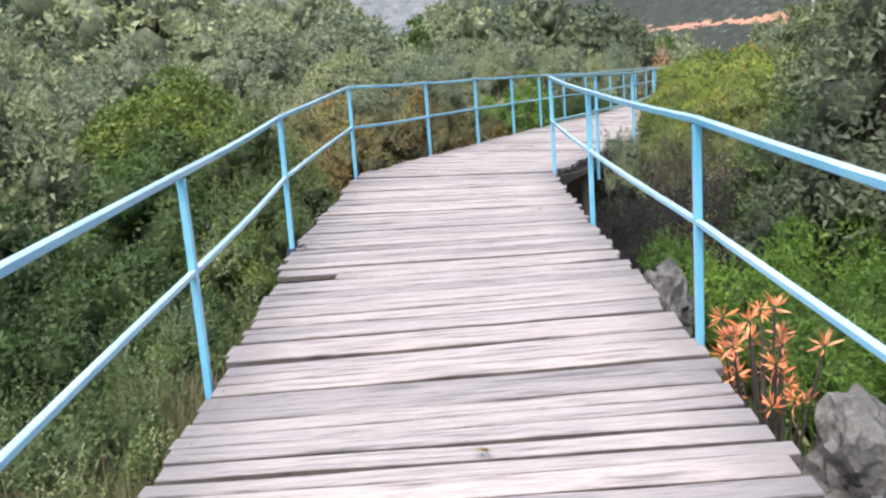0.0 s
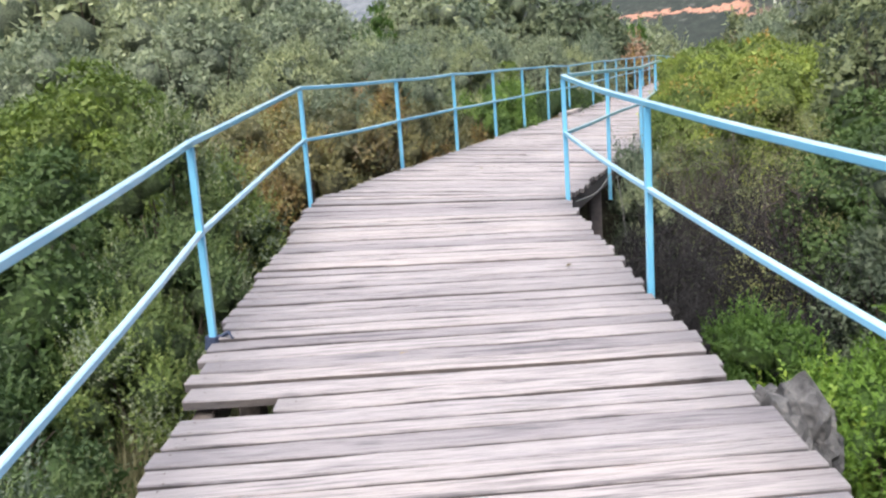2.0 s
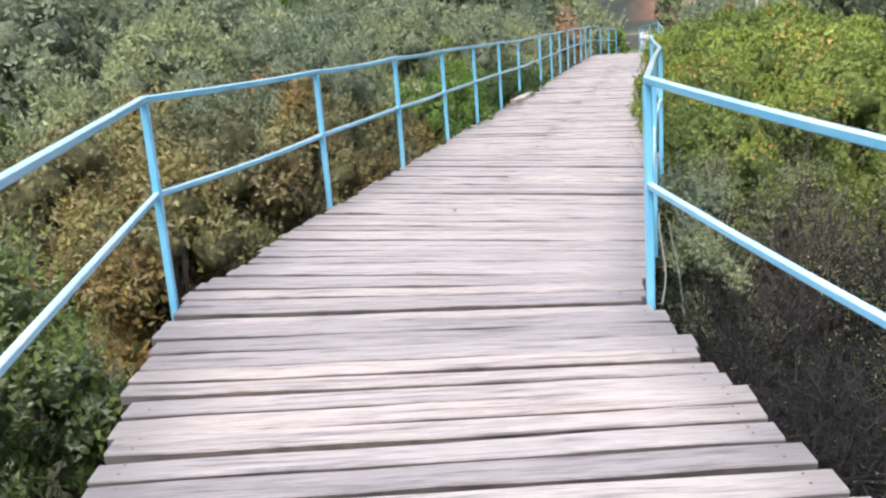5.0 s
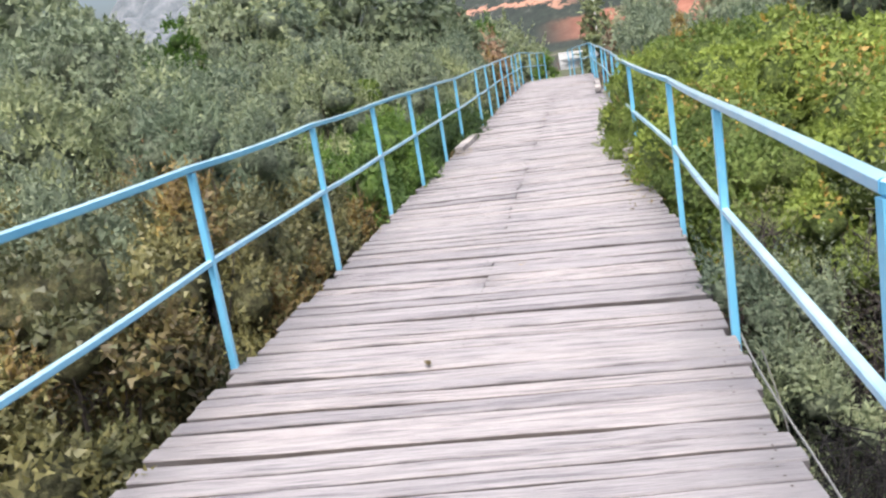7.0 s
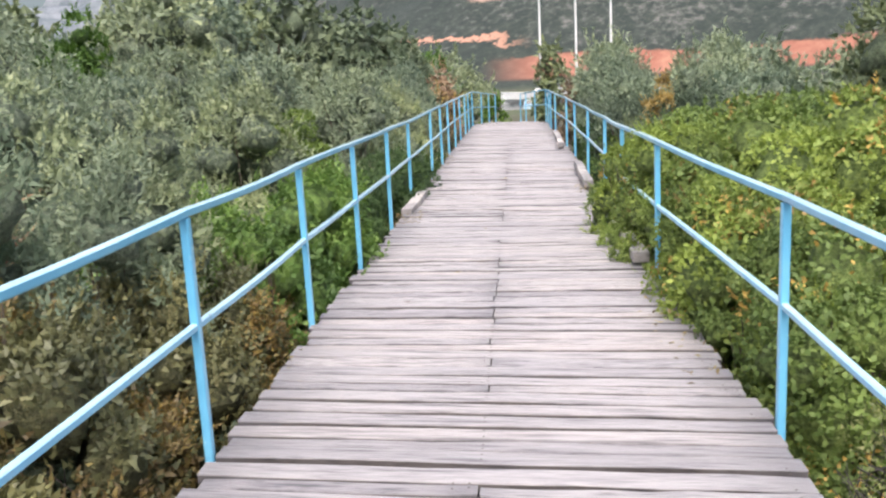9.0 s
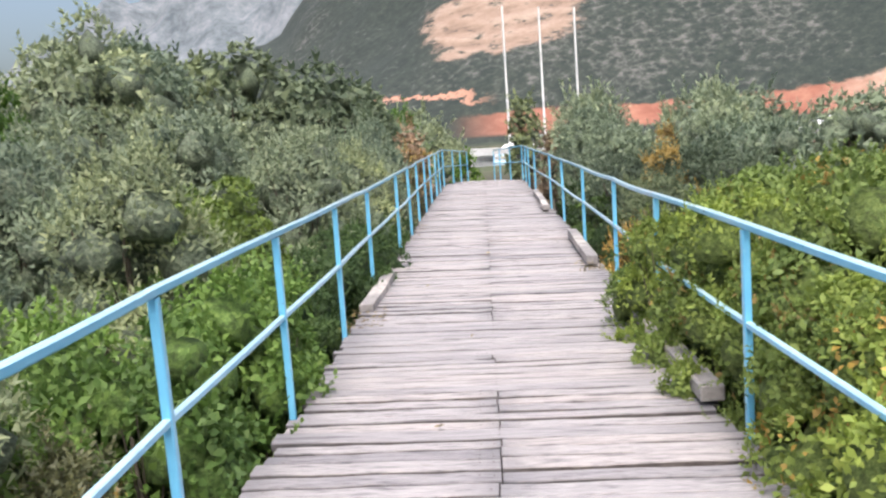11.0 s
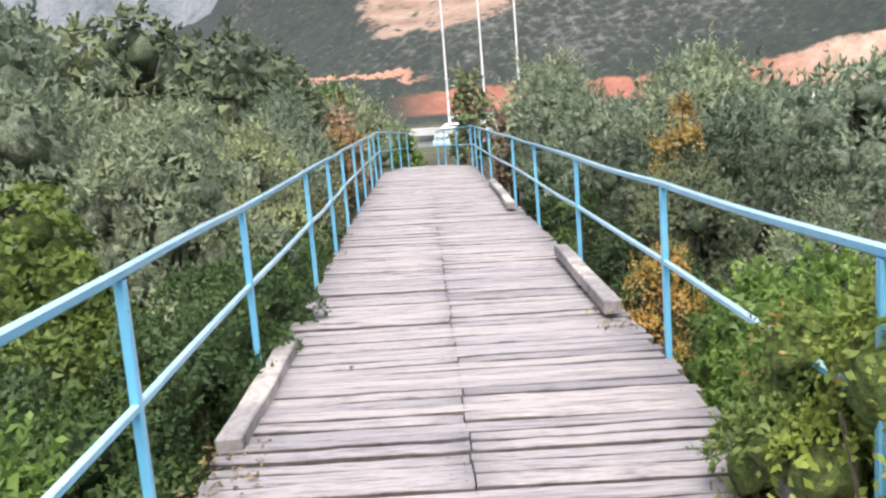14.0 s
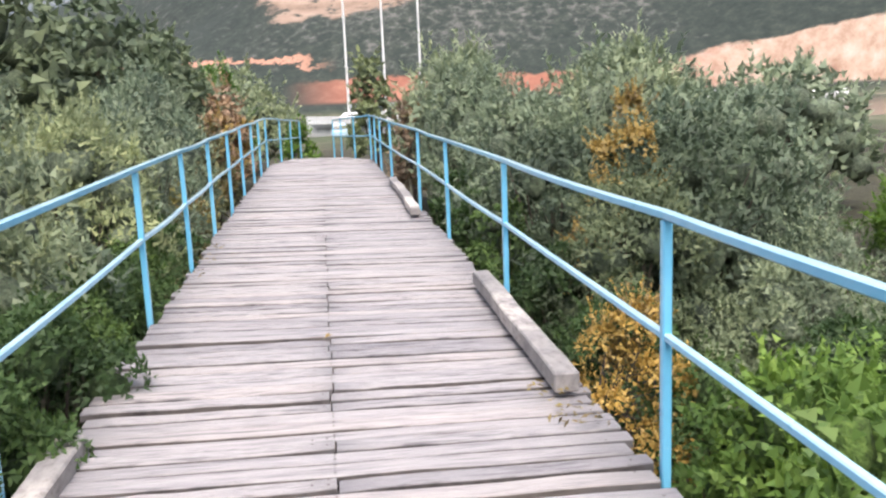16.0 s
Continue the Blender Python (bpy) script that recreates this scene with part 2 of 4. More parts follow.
def ground_material():
    m, t, b = material("earth_and_hill", 0.95)
    g = t.nodes.new("ShaderNodeNewGeometry")
    sep = t.nodes.new("ShaderNodeSeparateXYZ")
    t.links.new(g.outputs["Position"], sep.inputs[0])
    x = arith(t, "SUBTRACT", sep.outputs[0], CX)
    y = arith(t, "SUBTRACT", sep.outputs[1], CY)
    z = sep.outputs[2]
    r = arith(t, "SQRT", arith(t, "ADD", arith(t, "MULTIPLY", x, x), arith(t, "MULTIPLY", y, y)))
    head = arith(t, "MULTIPLY", arith(t, "ARCTAN2", x, y), 57.2958)
    v = coords(t, (1, 1, 1), True)
    # close ground: dark soil, moss, dry litter
    n1 = noise_tex(t, v, 1.4, 6, 0.65)
    n2 = noise_tex(t, v, 14, 5, 0.7)
    near = ramp(t, n1, [(0.35, (0.0182, 0.0156, 0.0117)), (0.5, (0.0358, 0.0338, 0.0195)), (0.66, (0.0585, 0.0553, 0.0292))])
    near = mix(t, smooth(t, n2, 0.5, 0.72), near, (0.075, 0.068, 0.045))
    # scrub hill: dark bushes over pale limestone
    vo = t.nodes.new("ShaderNodeTexVoronoi")
    vo.inputs["Scale"].default_value = 0.33
    t.links.new(v, vo.inputs["Vector"])
    big = noise_tex(t, v, 0.012, 5, 0.6)
    med = noise_tex(t, v, 0.3, 6, 0.75)
    cover = arith(t, "ADD", arith(t, "MULTIPLY", vo.outputs["Distance"], 0.22), arith(t, "ADD", arith(t, "MULTIPLY", noise_tex(t, v, 0.55, 8, 0.8), 0.7), arith(t, "MULTIPLY", arith(t, "SUBTRACT", big, 0.5), 0.8)))
    bushes = ramp(t, med, [(0.35, (0.013, 0.02, 0.018)), (0.55, (0.026, 0.035, 0.029)), (0.7, (0.05, 0.057, 0.047))])
    stone = ramp(t, med, [(0.3, (0.0666, 0.0703, 0.0651)), (0.7, (0.155, 0.148, 0.137))])
    hill = mix(t, smooth(t, cover, 0.52, 0.72), bushes, stone)
    # far mountain: grey rock with scrub, haze painted in as a pale blue tint
    hazy_rock = ramp(t, noise_tex(t, v, 0.035, 9, 0.78), [(0.38, (0.0723, 0.0892, 0.102)), (0.5, (0.128, 0.145, 0.162)), (0.66, (0.212, 0.221, 0.242))])
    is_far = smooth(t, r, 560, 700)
    hill = mix(t, is_far, hill, hazy_rock)
    # cut banks of red earth and pale stone
    wob = arith(t, "MULTIPLY", arith(t, "SUBTRACT", noise_tex(t, v, 0.05, 5, 0.65), 0.5), 9.0)
    zz = arith(t, "ADD", z, wob)
    red = ramp(t, noise_tex(t, v, 0.16, 5, 0.7), [(0.3, (0.19, 0.068, 0.045)), (0.55, (0.26, 0.11, 0.075)), (0.75, (0.34, 0.178, 0.118))])
    tan = ramp(t, noise_tex(t, coords(t, (1, 1, 0.35), True), 0.22, 6, 0.7), [(0.3, (0.23, 0.132, 0.092)), (0.5, (0.345, 0.243, 0.184)), (0.7, (0.41, 0.338, 0.285))])
    bank_col = mix(t, smooth(t, arith(t, "ADD", head, wob), 39, 45), red, tan)
    top = arith(t, "MULTIPLY_ADD", smooth(t, head, 36, 54), 10.0, 8.0)
    in_bank = arith(t, "MULTIPLY", smooth(t, arith(t, "SUBTRACT", top, zz), -0.6, 0.6), smooth(t, z, 1.0, 2.2))
    in_bank = arith(t, "MULTIPLY", in_bank, arith(t, "MULTIPLY", smooth(t, head, 16, 21), smooth(t, r, 225, 240)))
    in_bank = arith(t, "MULTIPLY", in_bank, smooth(t, r, 420, 380))
    hill = mix(t, in_bank, hill, bank_col)
    # quarry scar on the slope
    ang = arith(t, "MULTIPLY", arith(t, "ARCTAN2", arith(t, "SUBTRACT", z, 1.4), r), 57.2958)
    w2 = arith(t, "MULTIPLY", arith(t, "SUBTRACT", noise_tex(t, v, 0.03, 6, 0.7), 0.5), 7.0)
    w3 = arith(t, "MULTIPLY", arith(t, "SUBTRACT", noise_tex(t, v, 0.13, 6, 0.75), 0.5), 5.0)
    hh = arith(t, "ADD", head, arith(t, "ADD", w2, w3))
    aa = arith(t, "ADD", ang, arith(t, "MULTIPLY", arith(t, "ADD", w2, w3), 0.4))
    tilt = arith(t, "MULTIPLY_ADD", arith(t, "SUBTRACT", head, 16.0), 0.16, 4.8)
    scar = arith(t, "MULTIPLY", smooth(t, hh, 15.2, 16.4), smooth(t, hh, 25.6, 24.2))
    scar = arith(t, "MULTIPLY", scar, smooth(t, arith(t, "SUBTRACT", aa, tilt), -0.2, 0.2))
    top_line = arith(t, "MULTIPLY_ADD", arith(t, "SUBTRACT", head, 16.0), 0.3, 8.4)
    scar = arith(t, "MULTIPLY", scar, smooth(t, arith(t, "SUBTRACT", aa, top_line), 0.25, -0.15))
    wave = t.nodes.new("ShaderNodeTexWave")
    wave.bands_direction = "Z"
    wave.inputs["Scale"].default_value, wave.inputs["Distortion"].default_value = 0.055, 9.0
    wave.inputs["Detail"].default_value, wave.inputs["Detail Scale"].default_value = 4, 0.4
    t.links.new(v, wave.inputs["Vector"])
    strata = arith(t, "MULTIPLY_ADD", wave.outputs["Fac"], 0.12, arith(t, "MULTIPLY", noise_tex(t, coords(t, (1, 1, 2.2), True), 0.11, 7, 0.75), 1.0))
    scar_col = ramp(t, strata, [(0.3, (0.111, 0.0814, 0.0592)), (0.45, (0.23, 0.155, 0.118)), (0.62, (0.3, 0.213, 0.165)), (0.8, (0.37, 0.295, 0.24))])
    patch = smooth(t, noise_tex(t, coords(t, (1, 1, 2.6), True), 0.075, 6, 0.7), 0.37, 0.47)
    hill = mix(t, arith(t, "MULTIPLY", arith(t, "MULTIPLY", scar, patch), 0.92), hill, scar_col)
    # bare track low on the slope
    tr = arith(t, "MULTIPLY", smooth(t, arith(t, "ABSOLUTE", arith(t, "SUBTRACT", aa, 2.7)), 0.2, 0.1), smooth(t, head, 20, 17))
    hill = mix(t, arith(t, "MULTIPLY", tr, smooth(t, r, 240, 260)), hill, (0.38, 0.2, 0.14))
    shore = ramp(t, noise_tex(t, v, 0.2, 5, 0.65), [(0.4, (0.06, 0.075, 0.035)), (0.6, (0.14, 0.13, 0.085)), (0.75, (0.33, 0.29, 0.24))])
    mid = mix(t, smooth(t, r, 45, 75), near, shore)
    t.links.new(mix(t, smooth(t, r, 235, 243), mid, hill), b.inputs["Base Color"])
    bm_h = arith(t, "ADD", n2, arith(t, "MULTIPLY", n1, 2.0))
    bump(t, b, bm_h, 0.6, 0.03)
    return m


CX, CY = 2.0, 10.0
M_GROUND = ground_material()


def water_material():
    m, t, b = material("still_water", 0.12)
    b.inputs["Base Color"].default_value = (0.05, 0.06, 0.058, 1)
    n = noise_tex(t, coords(t, (1, 1, 1), True), 0.8, 4, 0.6)
    bump(t, b, n, 0.25, 0.03)
    return m


M_WATER = water_material()


# ---------------------------------------------------------------- mesh helpers
def mesh_object(name, verts, faces, mat, parent=None, smooth_faces=False):
    me = bpy.data.meshes.new(name)
    me.from_pydata([tuple(p) for p in verts], [], [tuple(f) for f in faces])
    me.materials.append(mat)
    if smooth_faces:
        me.polygons.foreach_set("use_smooth", [True] * len(me.polygons))
    me.update()
    ob = new(name, me)
    if parent is not None:
        ob.parent = parent
    return ob


def part(name, bm, mat, parent, label=""):
    me = bpy.data.meshes.new(name)
    bm.to_mesh(me)
    bm.free()
    me.materials.append(mat)
    ob = new(name, me)
    if parent is not None:
        ob.parent = parent
    return tagged(ob, label)


def box_bm(sx, sy, sz, bevel=0.0, at=(0, 0, 0)):
    bm = bmesh.new()
    bmesh.ops.create_cube(bm, size=1)
    for v in bm.verts:
        v.co = Vector((v.co.x * sx + at[0], v.co.y * sy + at[1], v.co.z * sz + at[2]))
    if bevel:
        bmesh.ops.bevel(bm, geom=bm.edges[:], offset=bevel, segments=1, affect="EDGES")
    return bm


def tube(points, radius, sides=6, taper=1.0):
    """Verts and faces of a round tube along points, tapering to radius * taper."""
    pts = [Vector(p) for p in points]
    verts, faces = [], []
    n = len(pts)
    for i, p in enumerate(pts):
        d = (pts[min(i + 1, n - 1)] - pts[max(i - 1, 0)]).normalized()
        u = d.orthogonal().normalized()
        w = d.cross(u)
        rr = radius * (1 + (taper - 1) * i / (n - 1))
        for k in range(sides):
            a = 2 * math.pi * k / sides
            verts.append(p + (u * math.cos(a) + w * math.sin(a)) * rr)
    for i in range(n - 1):
        for k in range(sides):
            k2 = (k + 1) % sides
            faces.append((i * sides + k, i * sides + k2, (i + 1) * sides + k2, (i + 1) * sides + k))
    faces.append(tuple(range(sides))[::-1])
    faces.append(tuple((n - 1) * sides + k for k in range(sides)))
    return verts, faces


def gather(pieces):
    verts, faces = [], []
    for v, f in pieces:
        o = len(verts)
        verts += list(v)
        faces += [tuple(i + o for i in q) for q in f]
    return verts, faces


# ---------------------------------------------------------------- plan of the walkway
# post places along both edges, from behind the start to the far end
LEFT = [(0.37, -4.6), (0.14, -2.1), (-0.09, 0.45), (-0.32, 3.0), (-0.56, 5.56), (-0.63, 8.82), (0.03, 10.93), (0.63, 12.61), (1.20, 14.33),
        (1.73, 15.87), (2.29, 17.52), (2.92, 19.54), (3.76, 21.92), (4.34, 23.61), (4.90, 25.3), (5.48, 27.0), (6.06, 28.7), (6.64, 30.35),
        (7.20, 32.0), (7.77, 33.61), (8.55, 35.3), (9.35, 37.1), (10.15, 38.9)]
RIGHT = [(2.5, -5.0), (2.36, -2.4), (2.135, 0.35), (1.905, 3.12), (1.71, 5.89), (1.558, 8.28), (2.2, 10.17), (2.94, 12.22), (3.645, 14.6),
         (4.23, 16.38), (5.12, 18.68), (6.10, 21.43), (6.95, 23.95), (7.72, 26.25), (8.75, 29.5), (9.4, 31.5), (9.95, 33.1), (10.254, 34.09),
         (10.45, 35.6), (10.7, 37.2), (11.1, 38.9)]


LEFT_Y = [-9, 3.0, 5.56, 8.82, 10.93, 12.6, 14.3, 17.5, 19.5, 21.9, 33.6, 39.0]
LEFT_Z = [-0.93, -0.319, -0.156, 0.056, 0.06, 0.082, 0.083, 0.095, 0.075, 0.12, 0.235, 0.05]
RIGHT_Y = [-9, 0.35, 3.1, 5.9, 8.3, 10.2, 12.2, 14.6, 16.4, 18.7, 21.4, 34.1, 39.0]
RIGHT_Z = [-0.86, -0.41, -0.24, -0.13, 0.005, 0.006, 0.0, 0.05, 0.053, 0.03, 0.033, 0.19, 0.02]


def left_z(y):
    return float(np.interp(y, LEFT_Y, LEFT_Z))


def right_z(y):
    return float(np.interp(y, RIGHT_Y, RIGHT_Z))


def deck_z(y):
    return (left_z(y) + right_z(y)) / 2


CORNER = Vector((0.43, 8.75))
DIR1 = Vector((-0.081, 1.0)).normalized()
DIR2 = Vector((math.sin(radians(18.85)), math.cos(radians(18.85))))


def on_path(s, o):
    """The plan point s metres past the bend, o metres to the right of the middle line."""
    d = DIR1 if s < 0 else DIR2
    return CORNER + d * s + Vector((d.y, -d.x)) * o


def edge_hit(line, p, d):
    """Distance along d from p to the polyline."""
    best = None
    for a, b in zip(line, line[1:]):
        a, b = Vector(a), Vector(b)
        e = b - a
        den = d.x * e.y - d.y * e.x
        if abs(den) < 1e-9:
            continue
        q = a - p
        k = (q.x * e.y - q.y * e.x) / den
        u = (q.x * d.y - q.y * d.x) / den
        if -0.001 <= u <= 1.001 and k > 0 and (best is None or k < best):
            best = k
    return best


# ---------------------------------------------------------------- ground, hill, water
def hill_height(r, head):
    base = 240.0
    nz = noise.fractal(Vector((r * math.sin(radians(head)) * 0.01, r * math.cos(radians(head)) * 0.01, 3.0)), 1.0, 2.0, 5)
    if r <= base - 6:
        return 0.0
    bank = float(np.interp(head, [-40, 14, 20, 36, 54, 90], [2, 3, 8, 9, 19, 18]))
    rise = min(1, max(0, (r - base) / 14)) * bank
    k = max(0.0, r - base - 14)
    near = float(np.interp(head, [-60, -12, 6, 16, 40, 75, 120], [0.05, 0.09, 0.26, 0.66, 0.78, 0.7, 0.2]))
    h = rise + near * min(k, 260) * (1 + 0.12 * nz)
    far = float(np.interp(head, [-60, -16, -3, 4, 16, 40], [0.05, 0.14, 0.36, 0.62, 0.75, 0.4]))
    h += far * min(max(0.0, r - 800), 430) * (1 + 0.35 * nz)
    return h + 6.0 * nz * min(1, k / 80)


def ground_height(x, y):
    dx, dy = x - CX, y - CY
    r = math.hypot(dx, dy)
    head = math.degrees(math.atan2(dx, dy))
    z = -1.0 + 0.16 * noise.noise(Vector((x * 0.45, y * 0.45, 0))) + 0.06 * noise.noise(Vector((x * 1.7, y * 1.7, 4)))
    # ditch that the walkway bridges beside its bend
    d = math.hypot((x - 2.2) * 0.62, (y - 7.8) * 0.36)
    z -= 0.95 * math.exp(-d * d * 0.8)
    z -= 0.7 * math.exp(-((x - 3.3) / 1.5) ** 2 - ((y - 10.8) / 1.5) ** 2)
    # the bank by the start
    z += 0.35 * math.exp(-((y + 1.0) / 4.0) ** 2) * math.exp(-((x - 1) / 6.0) ** 2)
    if r > 45:
        z -= min(1.0, (r - 45) / 30) * 0.3
    if 84 < r < 238 and 8 < head < 100:
        k = min(1, (r - 84) / 10, (238 - r) / 10, (head - 8) / 4)
        z -= 1.6 * k
    return z + hill_height(r, head)


def build_ground():
    heads = [-180 + 6 * i for i in range(24)] + [-36 + 0.75 * i for i in range(168)] + [90 + 6 * i for i in range(15)]
    radii = [0.0]
    r = 0.5
    while r < 3200:
        radii.append(r)
        r += max(0.45, min(0.045 * r, 8 if 225 < r < 420 else 1e9, 4 if 232 < r < 262 else 1e9, 17 if 780 < r < 1260 else 1e9))
    verts, faces = [], []
    for rr in radii:
        for h in heads:
            x, y = CX + rr * math.sin(radians(h)), CY + rr * math.cos(radians(h))
            verts.append((x, y, ground_height(x, y)))
    n = len(heads)
    for i in range(len(radii) - 1):
        for k in range(n):
            k2 = (k + 1) % n
            faces.append((i * n + k, (i + 1) * n + k, (i + 1) * n + k2, i * n + k2))
    ob = mesh_object("ground", verts, faces, M_GROUND, None, True)
    tagged(ob, "dark scrubland soil rising to a rocky hillside with red earth cuts", "ground", kind="structure")


build_ground()


def build_water(name, cx, cy, rx, ry, z, label):
    verts = [(cx + rx * math.cos(a) * (1 + 0.08 * math.sin(3 * a)), cy + ry * math.sin(a) * (1 + 0.06 * math.cos(5 * a)), z)
             for a in (2 * math.pi * i / 48 for i in range(48))]
    ob = mesh_object(name, verts, [tuple(range(48))], M_WATER)
    tagged(ob, label, "water", kind="structure")


build_water("water", CX + 128, CY + 120, 165, 165, -1.75, "calm grey bay water beneath the hill")
build_water("ditch_water", 2.4, 7.8, 1.5, 2.6, -1.62, "dark still water in the ditch beside the walkway")


# ---------------------------------------------------------------- railings
def square_bar(name, pts, half, parent, twist=None):
    """A square tube along points, its corners cut a little."""
    c = half * 0.32
    prof = [(-half + c, -half), (half - c, -half), (half, -half + c), (half, half - c), (half - c, half), (-half + c, half), (-half, half - c), (-half, -half + c)]
    pts = [Vector(p) for p in pts]
    verts, faces = [], []
    n = len(pts)
    for i, p in enumerate(pts):
        d = (pts[min(i + 1, n - 1)] - pts[max(i - 1, 0)]).normalized()
        if abs(d.z) > 0.8:
            u = Vector(twist or (1, 0, 0))
            u = (u - d * u.dot(d)).normalized()
            w = d.cross(u)
        else:
            u = Vector((d.y, -d.x, 0)).normalized()
            w = u.cross(d)
        for a, b in prof:
            verts.append(p + u * a + w * b)
    for i in range(n - 1):
        for k in range(8):
            k2 = (k + 1) % 8
            faces.append((i * 8 + k, i * 8 + k2, (i + 1) * 8 + k2, (i + 1) * 8 + k))
    faces.append(tuple(range(8))[::-1])
    faces.append(tuple((n - 1) * 8 + k for k in range(8)))
    ob = mesh_object(name, verts, faces, M_BLUE, parent)
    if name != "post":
        # the upper side carries the sky's highlight as a paler blue
        ob.data.materials.append(M_BLUE_TOPLIT)
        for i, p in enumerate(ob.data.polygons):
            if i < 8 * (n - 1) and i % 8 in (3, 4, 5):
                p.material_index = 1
    return ob


TOP, MIDDLE = 0.977, 0.535


def railing(name, line, side, label):
    rng = random.Random(5 + side)
    root = new(name)
    tagged(root, label, "railing", "railings of the walkway")
    edge_z = right_z if side else left_z
    root.location = (*line[0], edge_z(line[0][1]))
    inv = -root.location
    heads = []
    for i, (x, y) in enumerate(line):
        z = edge_z(y)
        a, b = line[max(i - 1, 0)], line[min(i + 1, len(line) - 1)]
        d = Vector((b[0] - a[0], b[1] - a[1])).normalized()
        lean = Vector((rng.uniform(-0.008, 0.008), rng.uniform(-0.008, 0.008), 0))
        foot = Vector((x, y, z)) + inv
        top = foot + Vector((0, 0, TOP - 0.02)) + lean
        square_bar("post", [foot - Vector((0, 0, 0.32)), foot + Vector((0, 0, 0.4)) + lean * 0.4, top], 0.018, root, (d.y, -d.x, 0))
        heads.append((foot, lean))
    for kind, height, half in (("top_rail", TOP, 0.0165), ("middle_rail", MIDDLE, 0.0145)):
        for i in range(len(line) - 1):
            (f0, l0), (f1, l1) = heads[i], heads[i + 1]
            k = height / TOP
            a = f0 + l0 * k + Vector((0, 0, height))
            b = f1 + l1 * k + Vector((0, 0, height))
            sag = rng.uniform(-0.004, 0.014)
            bow = rng.uniform(-0.008, 0.008)
            d = (b - a).normalized()
            nrm = Vector((d.y, -d.x, 0))
            pts = [a + (b - a) * (j / 6) + (Vector((0, 0, -sag)) + nrm * bow) * math.sin(math.pi * j / 6) for j in range(7)]
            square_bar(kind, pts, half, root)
    return root


railing("railing", LEFT, 0, "sky-blue painted square steel railing with flaking paint along the boardwalk")
railing("railing", RIGHT, 1, "sky-blue painted square steel railing with flaking paint along the boardwalk")


# ---------------------------------------------------------------- beams under the deck
def beams():
    for side, line in ((1, LEFT), (-1, RIGHT)):
        root = new("edge_beam")
        tagged(root, "dark weathered wooden beam under the edge of the boardwalk", "beam", "beams under the boardwalk")
        for a, b in zip(line, line[1:]):
            pa, pb = Vector((*a, (left_z if side > 0 else right_z)(a[1]) - 0.13)), Vector((*b, (left_z if side > 0 else right_z)(b[1]) - 0.13))
            d = (pb - pa)
            nrm = Vector((d.y, -d.x, 0)).normalized() * side
            pa, pb = pa + nrm * 0.10, pb + nrm * 0.10
            bm = box_bm(0.09, d.length - 0.01, 0.14, 0.008)
            m = Matrix.Translation((pa + pb) / 2) @ d.to_track_quat("Y", "Z").to_matrix().to_4x4()
            bm.transform(m)
            part("beam", bm, M_BEAM, root)
        for p in line[::2]:
            x, y = p
            g = ground_height(x, y)
            inn = 0.16 * side
            h = deck_z(y) - 0.2 - g + 0.2
            part("pile", box_bm(0.12, 0.12, h, 0.01, (x + inn, y, g - 0.2 + h / 2)), M_BEAM, root)


beams()


def middle_beam():
    root = new("middle_beam")
    tagged(root, "dark wooden stringer under the middle of the boardwalk", "beam", "beams under the boardwalk")
    stops = [on_path(-13, 0), on_path(0, 0), on_path(14, 0), on_path(29, 0)]
    for a, b in zip(stops, stops[1:]):
        pa, pb = Vector((a.x, a.y, deck_z(a.y) - 0.12)), Vector((b.x, b.y, deck_z(b.y) - 0.12))
        d = pb - pa
        bm = box_bm(0.3, d.length - 0.02, 0.1, 0.008)
        bm.transform(Matrix.Translation((pa + pb) / 2) @ d.to_track_quat("Y", "Z").to_matrix().to_4x4())
        part("beam", bm, M_BEAM, root)


middle_beam()


# ---------------------------------------------------------------- shrubs
def leaf_mesh(name, bases, dirs, ups, lengths, widths, mat, broad=False):
    """One mesh of leaves: folded diamonds where broad, else pointed blades."""
    n = len(bases)
    side = np.cross(dirs, ups)
    side /= np.linalg.norm(side, axis=1, keepdims=True) + 1e-9
    nrm = np.cross(side, dirs)
    tip = bases + dirs * lengths[:, None]
    if broad:
        k = 4
        midp = bases + dirs * (lengths * 0.5)[:, None] + nrm * (lengths * 0.05)[:, None]
        lft = midp + side * (widths * 0.5)[:, None] + nrm * (widths * 0.18)[:, None]
        rgt = midp - side * (widths * 0.5)[:, None] + nrm * (widths * 0.18)[:, None]
        co = np.stack([bases, rgt, tip, lft], axis=1)
    else:
        k = 3
        root = bases + dirs * (lengths * 0.12)[:, None]
        co = np.stack([root - side * (widths * 0.55)[:, None], tip, root + side * (widths * 0.55)[:, None]], axis=1)
    co = co.reshape(-1, 3).astype(np.float32)
    me = bpy.data.meshes.new(name)
    me.vertices.add(k * n)
    me.vertices.foreach_set("co", co.ravel())
    me.loops.add(k * n)
    me.loops.foreach_set("vertex_index", np.arange(k * n, dtype=np.int32))
    me.polygons.add(n)
    me.polygons.foreach_set("loop_start", np.arange(0, k * n, k, dtype=np.int32))
    me.polygons.foreach_set("loop_total", np.full(n, k, dtype=np.int32))
    me.update(calc_edges=True)
    me.materials.append(mat)
    return me


def unit(v):
    return v / (np.linalg.norm(v, axis=1, keepdims=True) + 1e-9)


